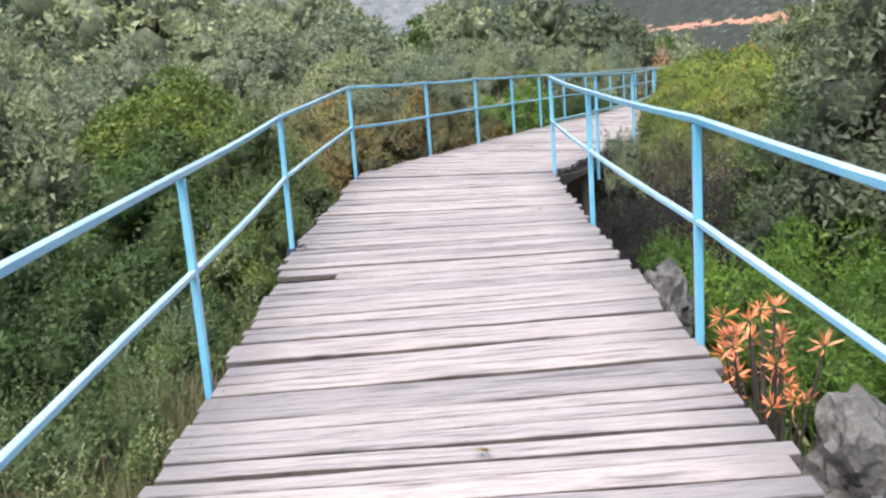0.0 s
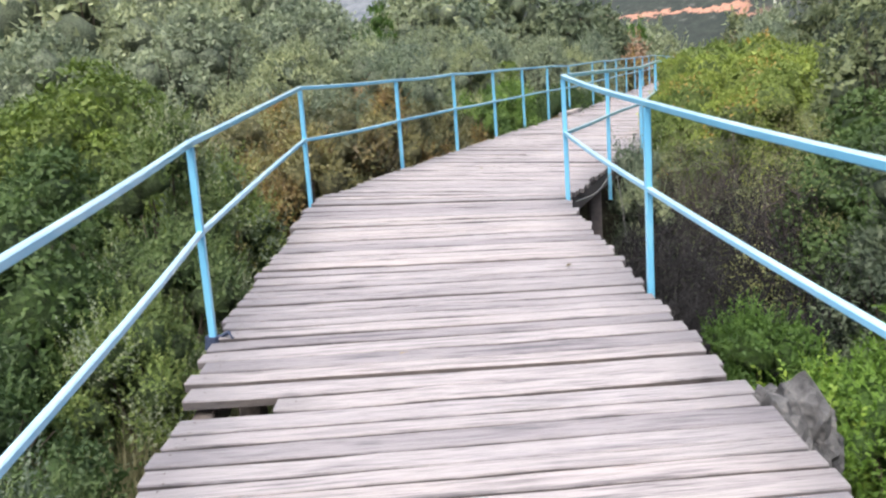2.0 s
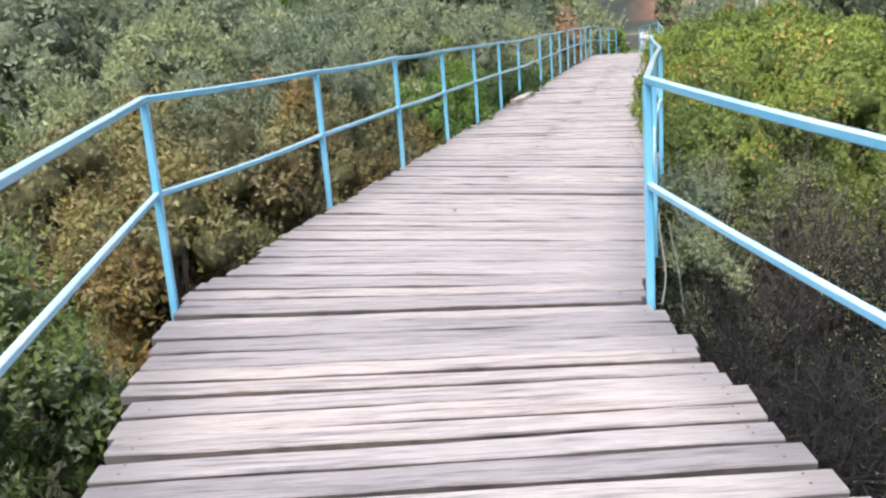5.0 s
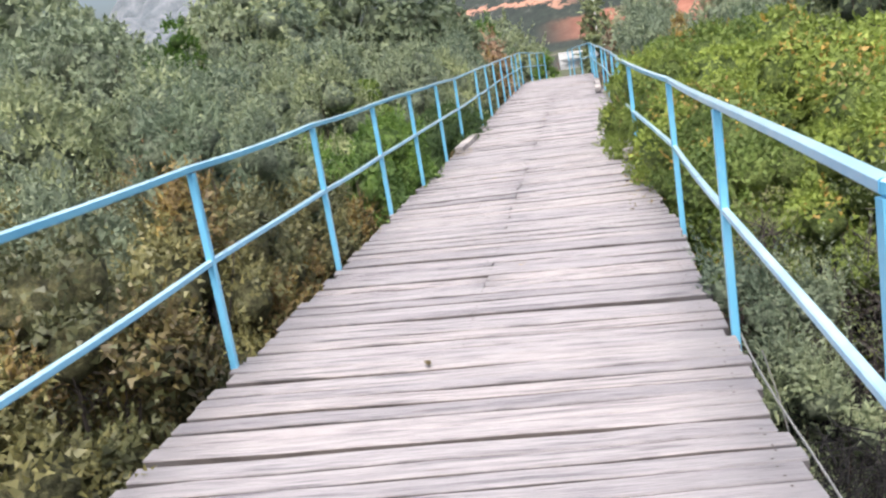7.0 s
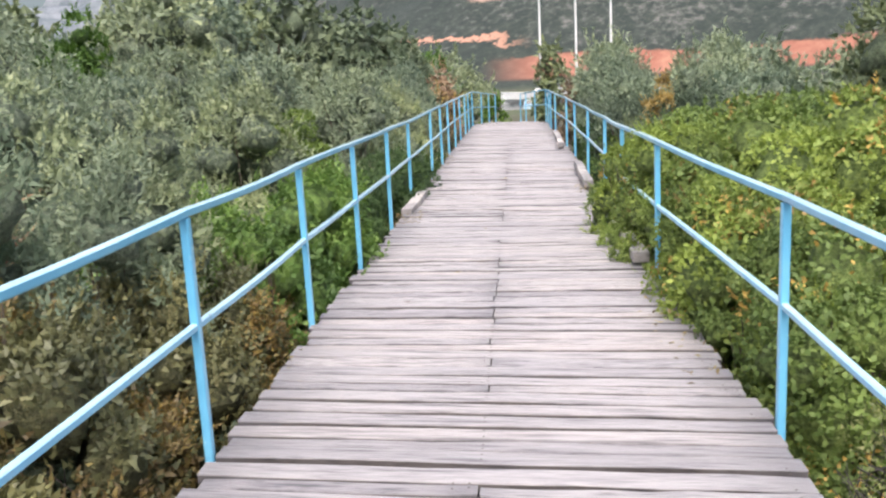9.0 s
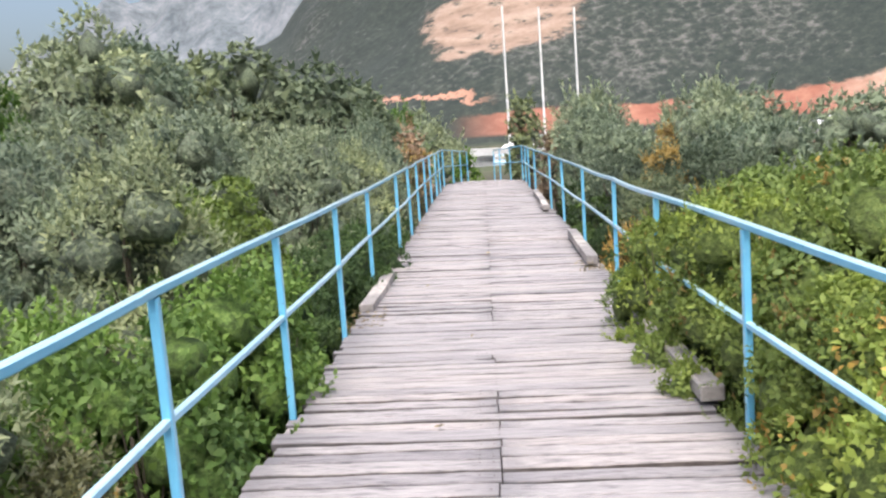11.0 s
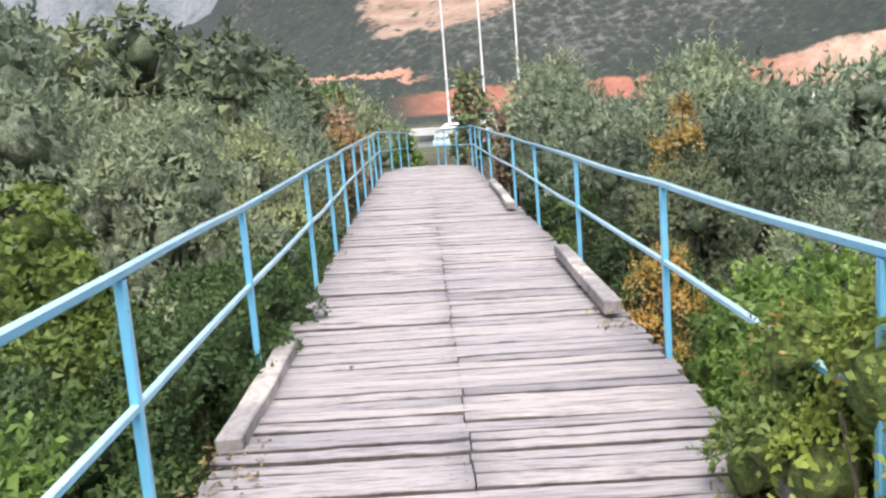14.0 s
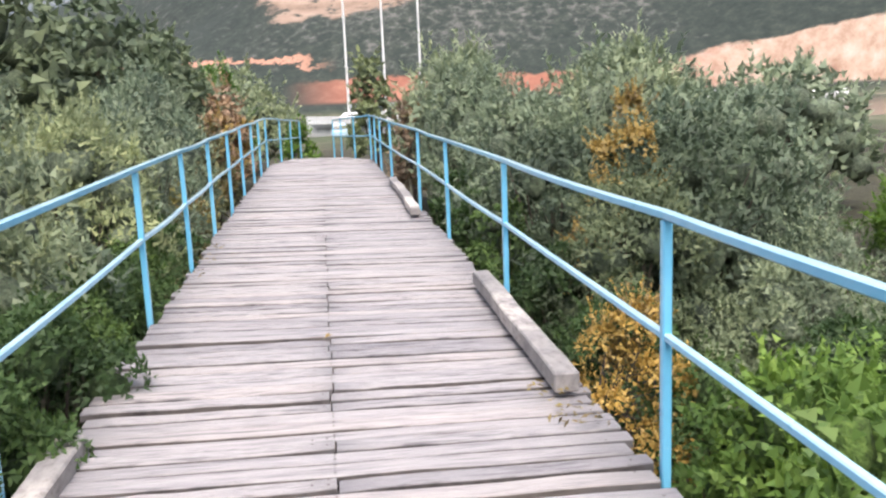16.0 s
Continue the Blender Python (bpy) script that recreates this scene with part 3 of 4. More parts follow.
def crown_lobes(rng, R, H, low):
    """Centres and radii of the leafy masses that make up a dome of radius R and height H."""
    n = int(min(30, 13 + 5.0 * R * H))
    z0 = H * max(low, 0.34)
    lobes = []
    for i in range(n):
        up = 1 - 1.45 * (i + 0.5) / n
        a = i * 2.39996 + rng.uniform(-0.5, 0.5)
        flat = math.sqrt(max(0.0, 1 - up * up))
        d = np.array([flat * math.cos(a), flat * math.sin(a), up])
        reach = rng.uniform(0.82, 1.08)
        p = np.array([R * d[0] * reach, R * d[1] * reach, z0 + ((H - z0) if up > 0 else (z0 - low * H)) * up * (reach if up < 0.6 else min(reach, 1.0))])
        rl = min(R, 0.62 * H) * rng.uniform(0.27, 0.45)
        c = p - d * rl * 0.85
        lobes.append((c[0], c[1], max(c[2], 0.04), rl))
    return np.array(lobes)


def crown_leaves(rng, lobes, R, H, leaf, width, lai, upright, shoot, plume=0.3, share=1.0, most=9000):
    """Leaves that shingle the lobes, and a share of them on shoots that stand out."""
    area = 2.0 * math.pi * R * (0.5 * R + 0.75 * H)
    want = lai * area / (leaf * width * 0.5)
    if want > most:
        k = math.sqrt(want / most)
        leaf, width, want = leaf * k ** 0.85, width * k ** 1.05, most
    total = int(want * share) + 20
    mid = np.array([0, 0, 0.3 * H])
    away = unit(lobes[:, :3] - mid)
    w = lobes[:, 3] ** 2
    n = int(total * (1 - plume))
    pick = rng.choice(len(lobes), n, p=w / w.sum())
    out = unit(rng.normal(size=(n, 3)) * 0.8 + away[pick] * 0.85 + np.array([0, 0, 0.35]))
    base = lobes[pick, :3] + out * (lobes[pick, 3] * (0.84 + 0.24 * rng.uniform(0, 1, n)))[:, None]
    ld = rng.normal(size=(n, 3))
    ld = unit(ld - out * (np.sum(ld * out, axis=1) * 0.8)[:, None] + out * 0.35 + np.array([0, 0, upright * 0.9]))
    up = unit(out * 1.3 + rng.normal(size=(n, 3)) * 0.38 + np.array([0, 0, 0.35]))
    sz = rng.uniform(0.65, 1.3, n)
    # shoots
    per = 12
    m = max(1, int(total * plume / per))
    pick = rng.choice(len(lobes), m, p=w / w.sum())
    o2 = unit(rng.normal(size=(m, 3)) * 0.8 + away[pick] * 0.6 + np.array([0, 0, 0.9]))
    start = lobes[pick, :3] + o2 * (lobes[pick, 3] * 0.9)[:, None]
    sd = unit(o2 * (1 - upright) + np.array([0, 0, 1.0]) * upright + rng.normal(size=(m, 3)) * 0.18)
    ln = shoot * rng.uniform(0.35, 1.3, m)
    k = np.tile(np.linspace(0.05, 1.0, per), m)
    si = np.repeat(np.arange(m), per)
    b2 = start[si] + sd[si] * (ln[si] * k)[:, None]
    d2 = unit(sd[si] * 0.75 + unit(rng.normal(size=(len(si), 3))) * 0.75)
    u2 = unit(rng.normal(size=(len(si), 3)) * 0.5 + o2[si] + np.array([0, 0, 0.5]))
    s2 = rng.uniform(0.65, 1.15, len(si)) * (1.1 - 0.45 * k)
    sz = np.concatenate([sz, s2])
    base = np.concatenate([base, b2])
    base[:, 2] = np.abs(base[:, 2])
    return base, np.concatenate([ld, d2]), np.concatenate([up, u2]), leaf * sz, width * sz


def inner_mesh(rng, lobes, mat, fine):
    """Filler blobs behind the outer leaves, coloured darker as shaded foliage."""
    bm = bmesh.new()
    bmesh.ops.create_icosphere(bm, subdivisions=2 if fine else 1, radius=1)
    unit_v = np.array([tuple(v.co) for v in bm.verts])
    unit_f = np.array([[v.index for v in f.verts] for f in bm.faces])
    bm.free()
    verts, faces = [], []
    for i, (x, y, z, r) in enumerate(lobes):
        lo, hi = (0.5, 0.86) if fine else (0.3, 0.75)
        k = r * rng.uniform(lo, hi, len(unit_v))
        verts.append(unit_v * k[:, None] + np.array([x, y, z]))
        faces.append(unit_f + i * len(unit_v))
    me = bpy.data.meshes.new("inner_foliage")
    me.from_pydata(np.concatenate(verts).tolist(), [], np.concatenate(faces).tolist())
    me.polygons.foreach_set("use_smooth", np.ones(len(me.polygons), dtype=bool))
    me.materials.append(mat)
    return me


def trunk_mesh(rng, mat, R, H):
    pieces = []
    for i in range(int(5 + 3 * R)):
        a = rng.uniform(0, 2 * math.pi)
        q = rng.uniform(0.1, 0.6) * R
        h = rng.uniform(0.45, 0.8) * H
        x, y = q * math.cos(a), q * math.sin(a)
        th = 0.012 * R + 0.008 * H
        pieces.append(tube([(x * 0.12, y * 0.12, -0.15), (x * 0.4, y * 0.35, h * 0.35), (x * 0.75, y * 0.8, h * 0.7), (x, y, h)], th * rng.uniform(0.7, 1.2), 5, 0.25))
        for j in range(2):
            b = a + rng.uniform(-0.9, 0.9)
            e = (x * 0.7 + 0.3 * R * math.cos(b), y * 0.7 + 0.3 * R * math.sin(b), min(0.85 * H, h * 0.7 + rng.uniform(0.1, 0.3) * H))
            pieces.append(tube([(x * 0.55, y * 0.55, h * 0.5), e], th * 0.4, 4, 0.3))
    v, f = gather(pieces)
    me = bpy.data.meshes.new("trunk")
    me.from_pydata([tuple(p) for p in v], [], f)
    me.materials.append(mat)
    return me


def shrub_kind(seed, mat, accent, label, category, group, bark, name="shrub", share=0.0, twigs=0, broad=False, bare=False, **kw):
    return dict(seed=seed, mat=mat, accent=accent, label=label, category=category, group=group, bark=bark, name=name, share=share, twigs=twigs, broad=broad, bare=bare, kw=kw, count=0)


def twig_tangle(rng, n, R, H, mat):
    """Fine crossing twigs through a dome."""
    pieces = []
    for i in range(n):
        c = unit(rng.normal(size=(1, 3)) + np.array([[0, 0, 0.3]]))[0] * rng.uniform(0.2, 1.0) ** 0.4
        p = np.array([c[0] * R * 0.85, c[1] * R * 0.85, abs(c[2]) * H * 0.85 + 0.04])
        d = unit((rng.normal(size=(1, 3)) * 0.6 + np.array([[c[0] * 0.7, c[1] * 0.7, 0.55]])))[0] * rng.uniform(0.12, 0.32)
        pieces.append(tube([tuple(p - d * 0.5), tuple(p + d * 0.5)], 0.0035 * rng.uniform(0.6, 1.6), 3, 0.4))
    v, f = gather(pieces)
    me = bpy.data.meshes.new("branching")
    me.from_pydata([tuple(p) for p in v], [], f)
    me.materials.append(mat)
    return me


def place(kind, s, o, radius, top, low=0.12):
    """A shrub on the plan by its place along the path and the height of its top."""
    i = kind["count"]
    kind["count"] += 1
    rng = np.random.default_rng(kind["seed"] + i)
    p = on_path(s, o)
    g = ground_height(p.x, p.y)
    H = max(0.35, top - g + 0.05)
    away = math.hypot(max(0, abs(o) - radius), max(0, s - 8.0, -9.0 - s))
    grow = max(1.0, away / 4.2) ** 0.9
    kw = dict(kind["kw"])
    kw["leaf"], kw["width"] = kw["leaf"] * grow, kw["width"] * grow
    kw["shoot"] = kw["shoot"] * max(1, grow * 0.6)
    root = new(kind["name"])
    root.matrix_basis = pose(p.x, p.y, g - 0.05)
    tagged(root, kind["label"], kind["category"], kind["group"])
    lobes = crown_lobes(rng, radius, H, low)
    broad = kind["broad"] and away < 1.6 or away < 0.9
    kw["most"] = kw.get("most", 9500) if away < 1.5 else 11000 if away < 8 else 6500 if away < 16 else 2600
    meshes = [("trunk", trunk_mesh(rng, kind["bark"], radius, H)), ("crown", leaf_mesh("crown", *crown_leaves(rng, lobes, radius, H, **kw), kind["mat"], broad))]
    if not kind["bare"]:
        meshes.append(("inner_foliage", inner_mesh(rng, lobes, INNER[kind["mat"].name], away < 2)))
    if kind["accent"] is not None:
        some = lobes[rng.choice(len(lobes), max(2, len(lobes) // 3), replace=False)]
        meshes.append(("dry_foliage", leaf_mesh("dry_foliage", *crown_leaves(rng, some, radius * 1.02, H * 1.02, **kw, share=kind["share"]), kind["accent"], broad)))
    if kind["twigs"]:
        meshes.append(("branching", twig_tangle(rng, kind["twigs"], radius, H, kind["bark"])))
    for nm, me in meshes:
        ob = new(nm, me)
        ob.parent = root
        if nm == "branching":
            tagged(ob, "bare grey twigs", kind="stuff")
    return root


OLIVE = shrub_kind(1000, M_OLIVE, None, "grey-green narrow-leaved shrub with upright shoots beside the boardwalk", "shrub", "grey-green shrubs", M_BARK,
                   leaf=0.042, width=0.015, lai=1.0, upright=0.6, shoot=0.26, plume=0.5)
GREEN = shrub_kind(2000, M_GREEN, None, "dense mid-green rounded bush growing in the scrub", "bush", "green bushes", M_BARK,
                   leaf=0.034, width=0.019, lai=1.0, upright=0.3, shoot=0.14)
LIME = shrub_kind(3000, M_LIME, M_YELLOW, "yellow-green bush with some turning leaves crowding the railing", "bush", "yellow-green bushes", M_BARK, share=0.045,
                  broad=True, leaf=0.034, width=0.019, lai=0.85, upright=0.35, shoot=0.13, plume=0.35, most=13000)
BRIGHT = shrub_kind(4000, M_BRIGHT, None, "fresh bright-green broad-leaved bush beside the railing", "bush", "bright-green bushes", M_BARK,
                    broad=True, leaf=0.06, width=0.036, lai=1.0, upright=0.5, shoot=0.2, plume=0.45)
DRY = shrub_kind(5000, M_DRYBUSH, M_DRY, "brown and yellow drying bush tangled beside the railing", "bush", "drying bushes", M_TWIG, share=0.9, twigs=150,
                 leaf=0.036, width=0.018, lai=0.9, upright=0.35, shoot=0.2, plume=0.45)
RUST = shrub_kind(6000, M_RUST, M_DRY, "rust-brown withered bush behind the railing", "bush", "rust-brown bushes", M_TWIG, share=0.3,
                  leaf=0.04, width=0.02, lai=1.0, upright=0.3, shoot=0.16)
YELLOW = shrub_kind(7000, M_YELLOW, M_DRY, "small bush with yellow autumn leaves at the walkway's edge", "bush", "yellow bushes", M_TWIG, share=0.4, twigs=120, bare=True,
                    broad=True, leaf=0.03, width=0.02, lai=0.8, upright=0.3, shoot=0.16, plume=0.5)
TREE = shrub_kind(8000, M_DARK, None, "dark evergreen tree with a broad crown in the scrub", "tree", "dark trees", M_BARK, name="tree",
                  leaf=0.042, width=0.022, lai=1.0, upright=0.25, shoot=0.2, plume=0.3)
GREYTREE = shrub_kind(9000, M_OLIVE, None, "grey-green olive-like tree in the scrub", "tree", "grey-green trees", M_BARK, name="tree",
                      leaf=0.042, width=0.018, lai=1.0, upright=0.4, shoot=0.24, plume=0.4)
TWIGGY = shrub_kind(10000, M_WEED, None, "bare grey-brown twiggy bush over the ditch", "bush", "twiggy bushes", M_TWIG, twigs=1300, bare=True,
                    leaf=0.025, width=0.012, lai=0.1, upright=0.3, shoot=0.2)
THICKET = shrub_kind(11000, M_DARK, None, "dense dark tangle of dead twigs in the ditch", "bush", "dark thickets in the ditch", M_SHADED_TWIG, twigs=1500, bare=True,
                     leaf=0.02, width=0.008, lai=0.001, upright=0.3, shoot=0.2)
SAGE = shrub_kind(12000, M_SAGE, M_OLIVE, "small-leaved green shrub with pale shoot tips at the railing", "shrub", "pale-tipped green shrubs", M_BARK, share=0.22,
                  leaf=0.032, width=0.015, lai=0.9, upright=0.55, shoot=0.22, plume=0.55)
FRESH = shrub_kind(13000, M_FRESH, None, "low vivid green feathery bush growing beside the ditch", "bush", "vivid green bushes", M_BARK,
                   leaf=0.04, width=0.014, lai=1.0, upright=0.4, shoot=0.16, plume=0.5)
DOME = shrub_kind(14000, M_DOME, None, "rounded brownish-green mastic bush in the scrub", "bush", "rounded mastic bushes", M_BARK,
                  leaf=0.036, width=0.02, lai=1.1, upright=0.2, shoot=0.08, plume=0.15)
DARKOLIVE = shrub_kind(15000, M_DARKOLIVE, None, "dark grey-green olive tree leaning towards the boardwalk", "tree", "dark olive trees", M_BARK, name="tree",
                       leaf=0.042, width=0.015, lai=1.0, upright=0.4, shoot=0.22, plume=0.45)


def plant(kind, spots, low=0.12):
    for s, o, r, top in spots:
        place(kind, s, o, r, top, low)


# left of the first stretch
plant(GREEN, [(-8.6, -2.9, 0.9, -0.45), (-7.0, -3.2, 1.0, -0.25), (-5.2, -2.7, 0.8, -0.15), (-3.9, -2.3, 0.75, 0.0), (-2.4, -2.65, 0.75, 0.62),
              (-6.4, -5.0, 1.2, 0.0), (-4.2, -4.2, 1.0, 0.35), (-9.5, -5.0, 1.1, -0.1), (-1.0, -2.9, 0.75, 0.7), (-4.6, -3.3, 0.8, 0.1), (-3.3, -3.7, 0.85, 0.55), (-5.8, -3.9, 0.9, 0.05)])
plant(SAGE, [(-1.1, -1.95, 0.55, 0.9), (-0.3, -1.75, 0.5, 0.5), (-1.9, -1.8, 0.5, 0.25), (-2.8, -1.75, 0.45, 0.0), (-4.4, -1.8, 0.45, -0.3), (-5.8, -1.85, 0.5, -0.35)])
plant(DOME, [(1.3, -5.0, 1.4, 1.5), (0.3, -4.2, 0.95, 1.08), (2.4, -5.6, 1.2, 1.4)])
plant(OLIVE, [(-1.7, -4.3, 1.1, 1.75), (-3.6, -5.2, 1.15, 1.3), (-5.4, -6.6, 1.2, 1.0), (-7.4, -6.2, 1.2, 0.75), (-9.0, -9.0, 1.6, 1.3), (-6.0, -10.2, 1.7, 1.9),
              (-1.0, -7.0, 1.3, 1.9), (3.4, -7.6, 1.4, 2.0), (-11.0, -6.5, 1.4, 0.7), (2.4, -3.5, 0.65, 1.1)])
# left of the second stretch
plant(DRY, [(0.8, -1.75, 0.62, 0.68), (1.8, -1.8, 0.68, 0.82), (2.8, -1.72, 0.65, 0.85), (3.7, -1.72, 0.62, 0.8), (1.3, -2.8, 0.8, 0.88), (4.7, -1.68, 0.55, 0.65),
            (2.7, -2.9, 0.85, 0.95), (4.2, -2.9, 0.8, 0.95), (5.9, -1.75, 0.5, 0.5)])
plant(OLIVE, [(3.8, -1.98, 0.5, 1.38), (4.7, -1.85, 0.45, 1.28), (5.75, -2.1, 0.52, 1.4), (2.9, -2.5, 0.6, 1.08), (5.5, -4.4, 1.0, 1.75), (6.8, -3.8, 1.0, 1.7), (8.3, -2.3, 0.65, 1.65),
              (8.8, -4.6, 1.1, 1.75), (11.0, -4.9, 1.2, 1.8), (13.2, -2.2, 0.95, 1.85), (15.6, -2.1, 0.8, 1.6), (17.6, -2.1, 0.8, 1.6), (19.6, -2.3, 0.85, 1.9),
              (13.4, -5.3, 1.3, 2.1), (15.4, -4.5, 1.3, 2.2), (17.4, -4.3, 1.4, 2.35), (22.0, -2.5, 0.9, 1.8)])
plant(DOME, [(12.0, -2.95, 1.0, 1.22), (10.6, -2.7, 0.85, 0.9)])
plant(GREEN, [(9.6, -1.75, 0.65, 0.6), (10.8, -1.5, 0.55, 0.6), (11.5, -1.46, 0.6, 0.68), (12.3, -1.46, 0.6, 0.66), (13.0, -1.46, 0.58, 0.5), (10.0, -1.5, 0.4, 0.3),
              (13.7, -1.55, 0.58, 0.5), (14.4, -1.6, 0.6, 0.5), (15.1, -1.65, 0.55, 0.45), (15.9, -1.7, 0.6, 0.5), (16.8, -1.75, 0.6, 0.5)])
plant(BRIGHT, [(6.5, -1.56, 0.6, 0.78), (7.3, -1.54, 0.62, 0.86), (7.9, -1.55, 0.5, 0.62), (6.9, -2.4, 0.7, 0.88), (8.1, -1.85, 0.6, 0.55), (5.9, -2.3, 0.6, 0.75), (9.0, -2.5, 0.7, 0.7), (8.5, -1.55, 0.5, 0.62), (8.1, -1.5, 0.45, 0.72)])
plant(RUST, [(30.0, -2.4, 0.75, 1.95), (5.1, -2.9, 0.45, 1.1)])
plant(DRY, [(26.0, -2.2, 0.6, 0.9), (18.8, -1.7, 0.4, 0.45)])
plant(FRESH, [(35.0, -3.0, 0.9, 2.9), (15.5, -7.6, 1.0, 3.0), (33.6, -0.6, 0.5, 0.95)])
# dark trees behind
plant(TREE, [(31.5, -4.2, 1.6, 3.6), (28.8, -5.0, 2.0, 4.1), (26.6, -6.8, 2.2, 4.4), (24.0, -8.6, 2.4, 4.5), (36.0, -8.0, 2.4, 3.9), (30.0, -12.0, 3.0, 4.6),
             (5.0, -13.5, 3.0, 3.7), (0.0, -14.5, 3.0, 3.9), (-5.0, -16.0, 3.2, 4.2), (7.0, -18.0, 3.4, 5.4), (13.0, -19.0, 3.6, 5.8), (1.0, -20.0, 3.6, 5.4),
             (-7.0, -21.0, 3.6, 5.2), (18.0, -18.0, 3.5, 6.0), (26.0, -17.0, 3.4, 5.6), (-13.0, -18.0, 3.2, 4.2)])
plant(GREYTREE, [(11.5, -7.4, 1.8, 3.1), (17.4, -6.9, 1.7, 4.0), (14.0, -10.5, 2.6, 4.7), (10.0, -13.0, 3.0, 5.2), (20.6, -7.6, 2.0, 4.5), (5.5, -6.4, 1.3, 2.4), (8.4, -8.6, 1.9, 3.3),
                 (3.0, -11.0, 2.2, 3.0), (-2.5, -12.5, 2.3, 2.9), (-9.0, -14.0, 2.6, 2.9), (33.0, -2.9, 1.2, 2.1)])
# right of the first stretch
plant(FRESH, [(-4.6, 2.2, 0.65, -0.35), (-3.6, 2.05, 0.55, -0.4), (-3.0, 2.9, 0.75, -0.22), (-4.0, 3.4, 0.9, -0.05), (-5.5, 3.0, 0.85, -0.2), (-6.8, 3.6, 0.9, -0.3), (-3.55, 1.6, 0.3, -0.5), (-2.95, 1.75, 0.4, -0.3), (-2.5, 1.72, 0.32, -0.42)])
plant(GREEN, [(-2.0, 4.4, 1.1, 0.25), (-8.4, 3.6, 0.9, -0.3), (-9.6, 5.4, 1.3, 0.4), (0.9, 3.6, 0.9, 0.5), (2.2, 3.8, 0.9, 0.75), (-0.4, 3.9, 0.9, 0.3)])
plant(DARKOLIVE, [(-2.5, 3.8, 1.1, 2.1), (-3.9, 4.9, 1.3, 2.2)])
plant(OLIVE, [(-5.5, 6.2, 1.5, 0.9), (-1.8, 6.2, 1.4, 1.2), (0.2, 6.6, 1.6, 1.4)])
plant(DARKOLIVE, [(-2.3, 2.9, 0.55, 0.45), (8.6, 3.8, 1.15, 2.4), (7.0, 4.5, 1.1, 2.1), (5.2, 4.3, 1.1, 2.0)])
plant(BRIGHT, [(-5.4, 2.6, 0.42, 0.85), (-3.4, 1.75, 0.3, -0.5)])
plant(TWIGGY, [(0.9, 3.0, 0.8, 0.45), (2.1, 2.2, 0.65, 0.5), (2.3, 3.0, 0.8, 0.6), (3.2, 2.3, 0.6, 0.5), (3.9, 1.75, 0.5, 0.35), (2.9, 1.65, 0.45, 0.2)])
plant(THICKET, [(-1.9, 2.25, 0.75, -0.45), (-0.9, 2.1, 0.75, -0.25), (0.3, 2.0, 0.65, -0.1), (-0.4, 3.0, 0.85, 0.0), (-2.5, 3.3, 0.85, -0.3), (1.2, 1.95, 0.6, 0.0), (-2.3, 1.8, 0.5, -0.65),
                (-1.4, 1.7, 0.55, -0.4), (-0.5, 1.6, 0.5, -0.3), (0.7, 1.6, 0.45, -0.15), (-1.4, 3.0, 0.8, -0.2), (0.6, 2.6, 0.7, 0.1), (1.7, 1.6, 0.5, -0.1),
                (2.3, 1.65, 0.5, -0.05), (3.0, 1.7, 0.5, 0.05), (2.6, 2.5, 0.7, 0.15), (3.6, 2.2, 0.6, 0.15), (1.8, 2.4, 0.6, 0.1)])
# right of the second stretch
plant(OLIVE, [(2.5, 1.4, 0.34, 0.28), (2.1, 1.55, 0.3, 0.15)])
plant(LIME, [(3.7, 2.3, 0.6, 0.82), (4.9, 1.72, 0.72, 0.7), (5.6, 1.7, 0.75, 0.85), (6.3, 1.75, 0.78, 1.05), (7.0, 1.85, 0.8, 1.2), (7.7, 1.85, 0.8, 1.25), (8.4, 1.85, 0.78, 1.22), (9.1, 1.8, 0.7, 0.95),
             (6.9, 2.5, 0.85, 1.3), (7.8, 2.45, 0.9, 1.4), (8.8, 2.6, 0.8, 1.25), (4.6, 2.8, 0.8, 0.95), (5.4, 3.0, 0.9, 1.1), (6.7, 3.2, 0.95, 1.2), (9.6, 2.3, 0.6, 0.6), (10.2, 2.95, 0.8, 0.5),
             (9.3, 2.9, 0.8, 0.75), (9.4, 4.0, 1.0, 0.5)])
plant(LIME, [(4.7, 1.52, 0.4, 0.4), (5.3, 1.5, 0.42, 0.6), (5.9, 1.5, 0.44, 0.75), (6.4, 1.5, 0.45, 0.92), (6.9, 1.46, 0.46, 1.06), (7.4, 1.4, 0.48, 1.15), (7.9, 1.34, 0.5, 1.18),
             (8.4, 1.28, 0.5, 1.12), (8.9, 1.24, 0.44, 0.92), (9.35, 1.3, 0.38, 0.6)], 0.36)
plant(GREYTREE, [(10.6, 4.8, 1.1, 1.7), (40.0, -2.9, 1.9, 2.7), (45.0, -6.5, 2.6, 3.4), (43.0, 5.0, 1.8, 2.0), (52.0, -2.5, 1.6, 1.6), (37.0, 4.0, 1.4, 1.7)])
plant(DARKOLIVE, [(15.0, 3.1, 1.25, 1.25), (13.9, 2.2, 0.7, 0.9), (16.2, 2.3, 0.85, 1.15)])
plant(OLIVE, [(18.4, 2.6, 1.05, 1.6), (20.7, 4.7, 1.5, 2.05), (22.0, 2.7, 1.1, 2.0), (24.3, 2.8, 1.1, 2.4),
              (12.9, 3.0, 0.6, 0.5), (17.4, 4.6, 1.3, 1.5), (13.2, 4.6, 1.1, 0.4), (11.4, 4.9, 1.0, 0.15)])
plant(BRIGHT, [(10.3, 1.75, 0.52, 0.62), (10.9, 1.9, 0.5, 0.42), (9.9, 2.2, 0.5, 0.6), (11.3, 1.75, 0.36, 0.2)])
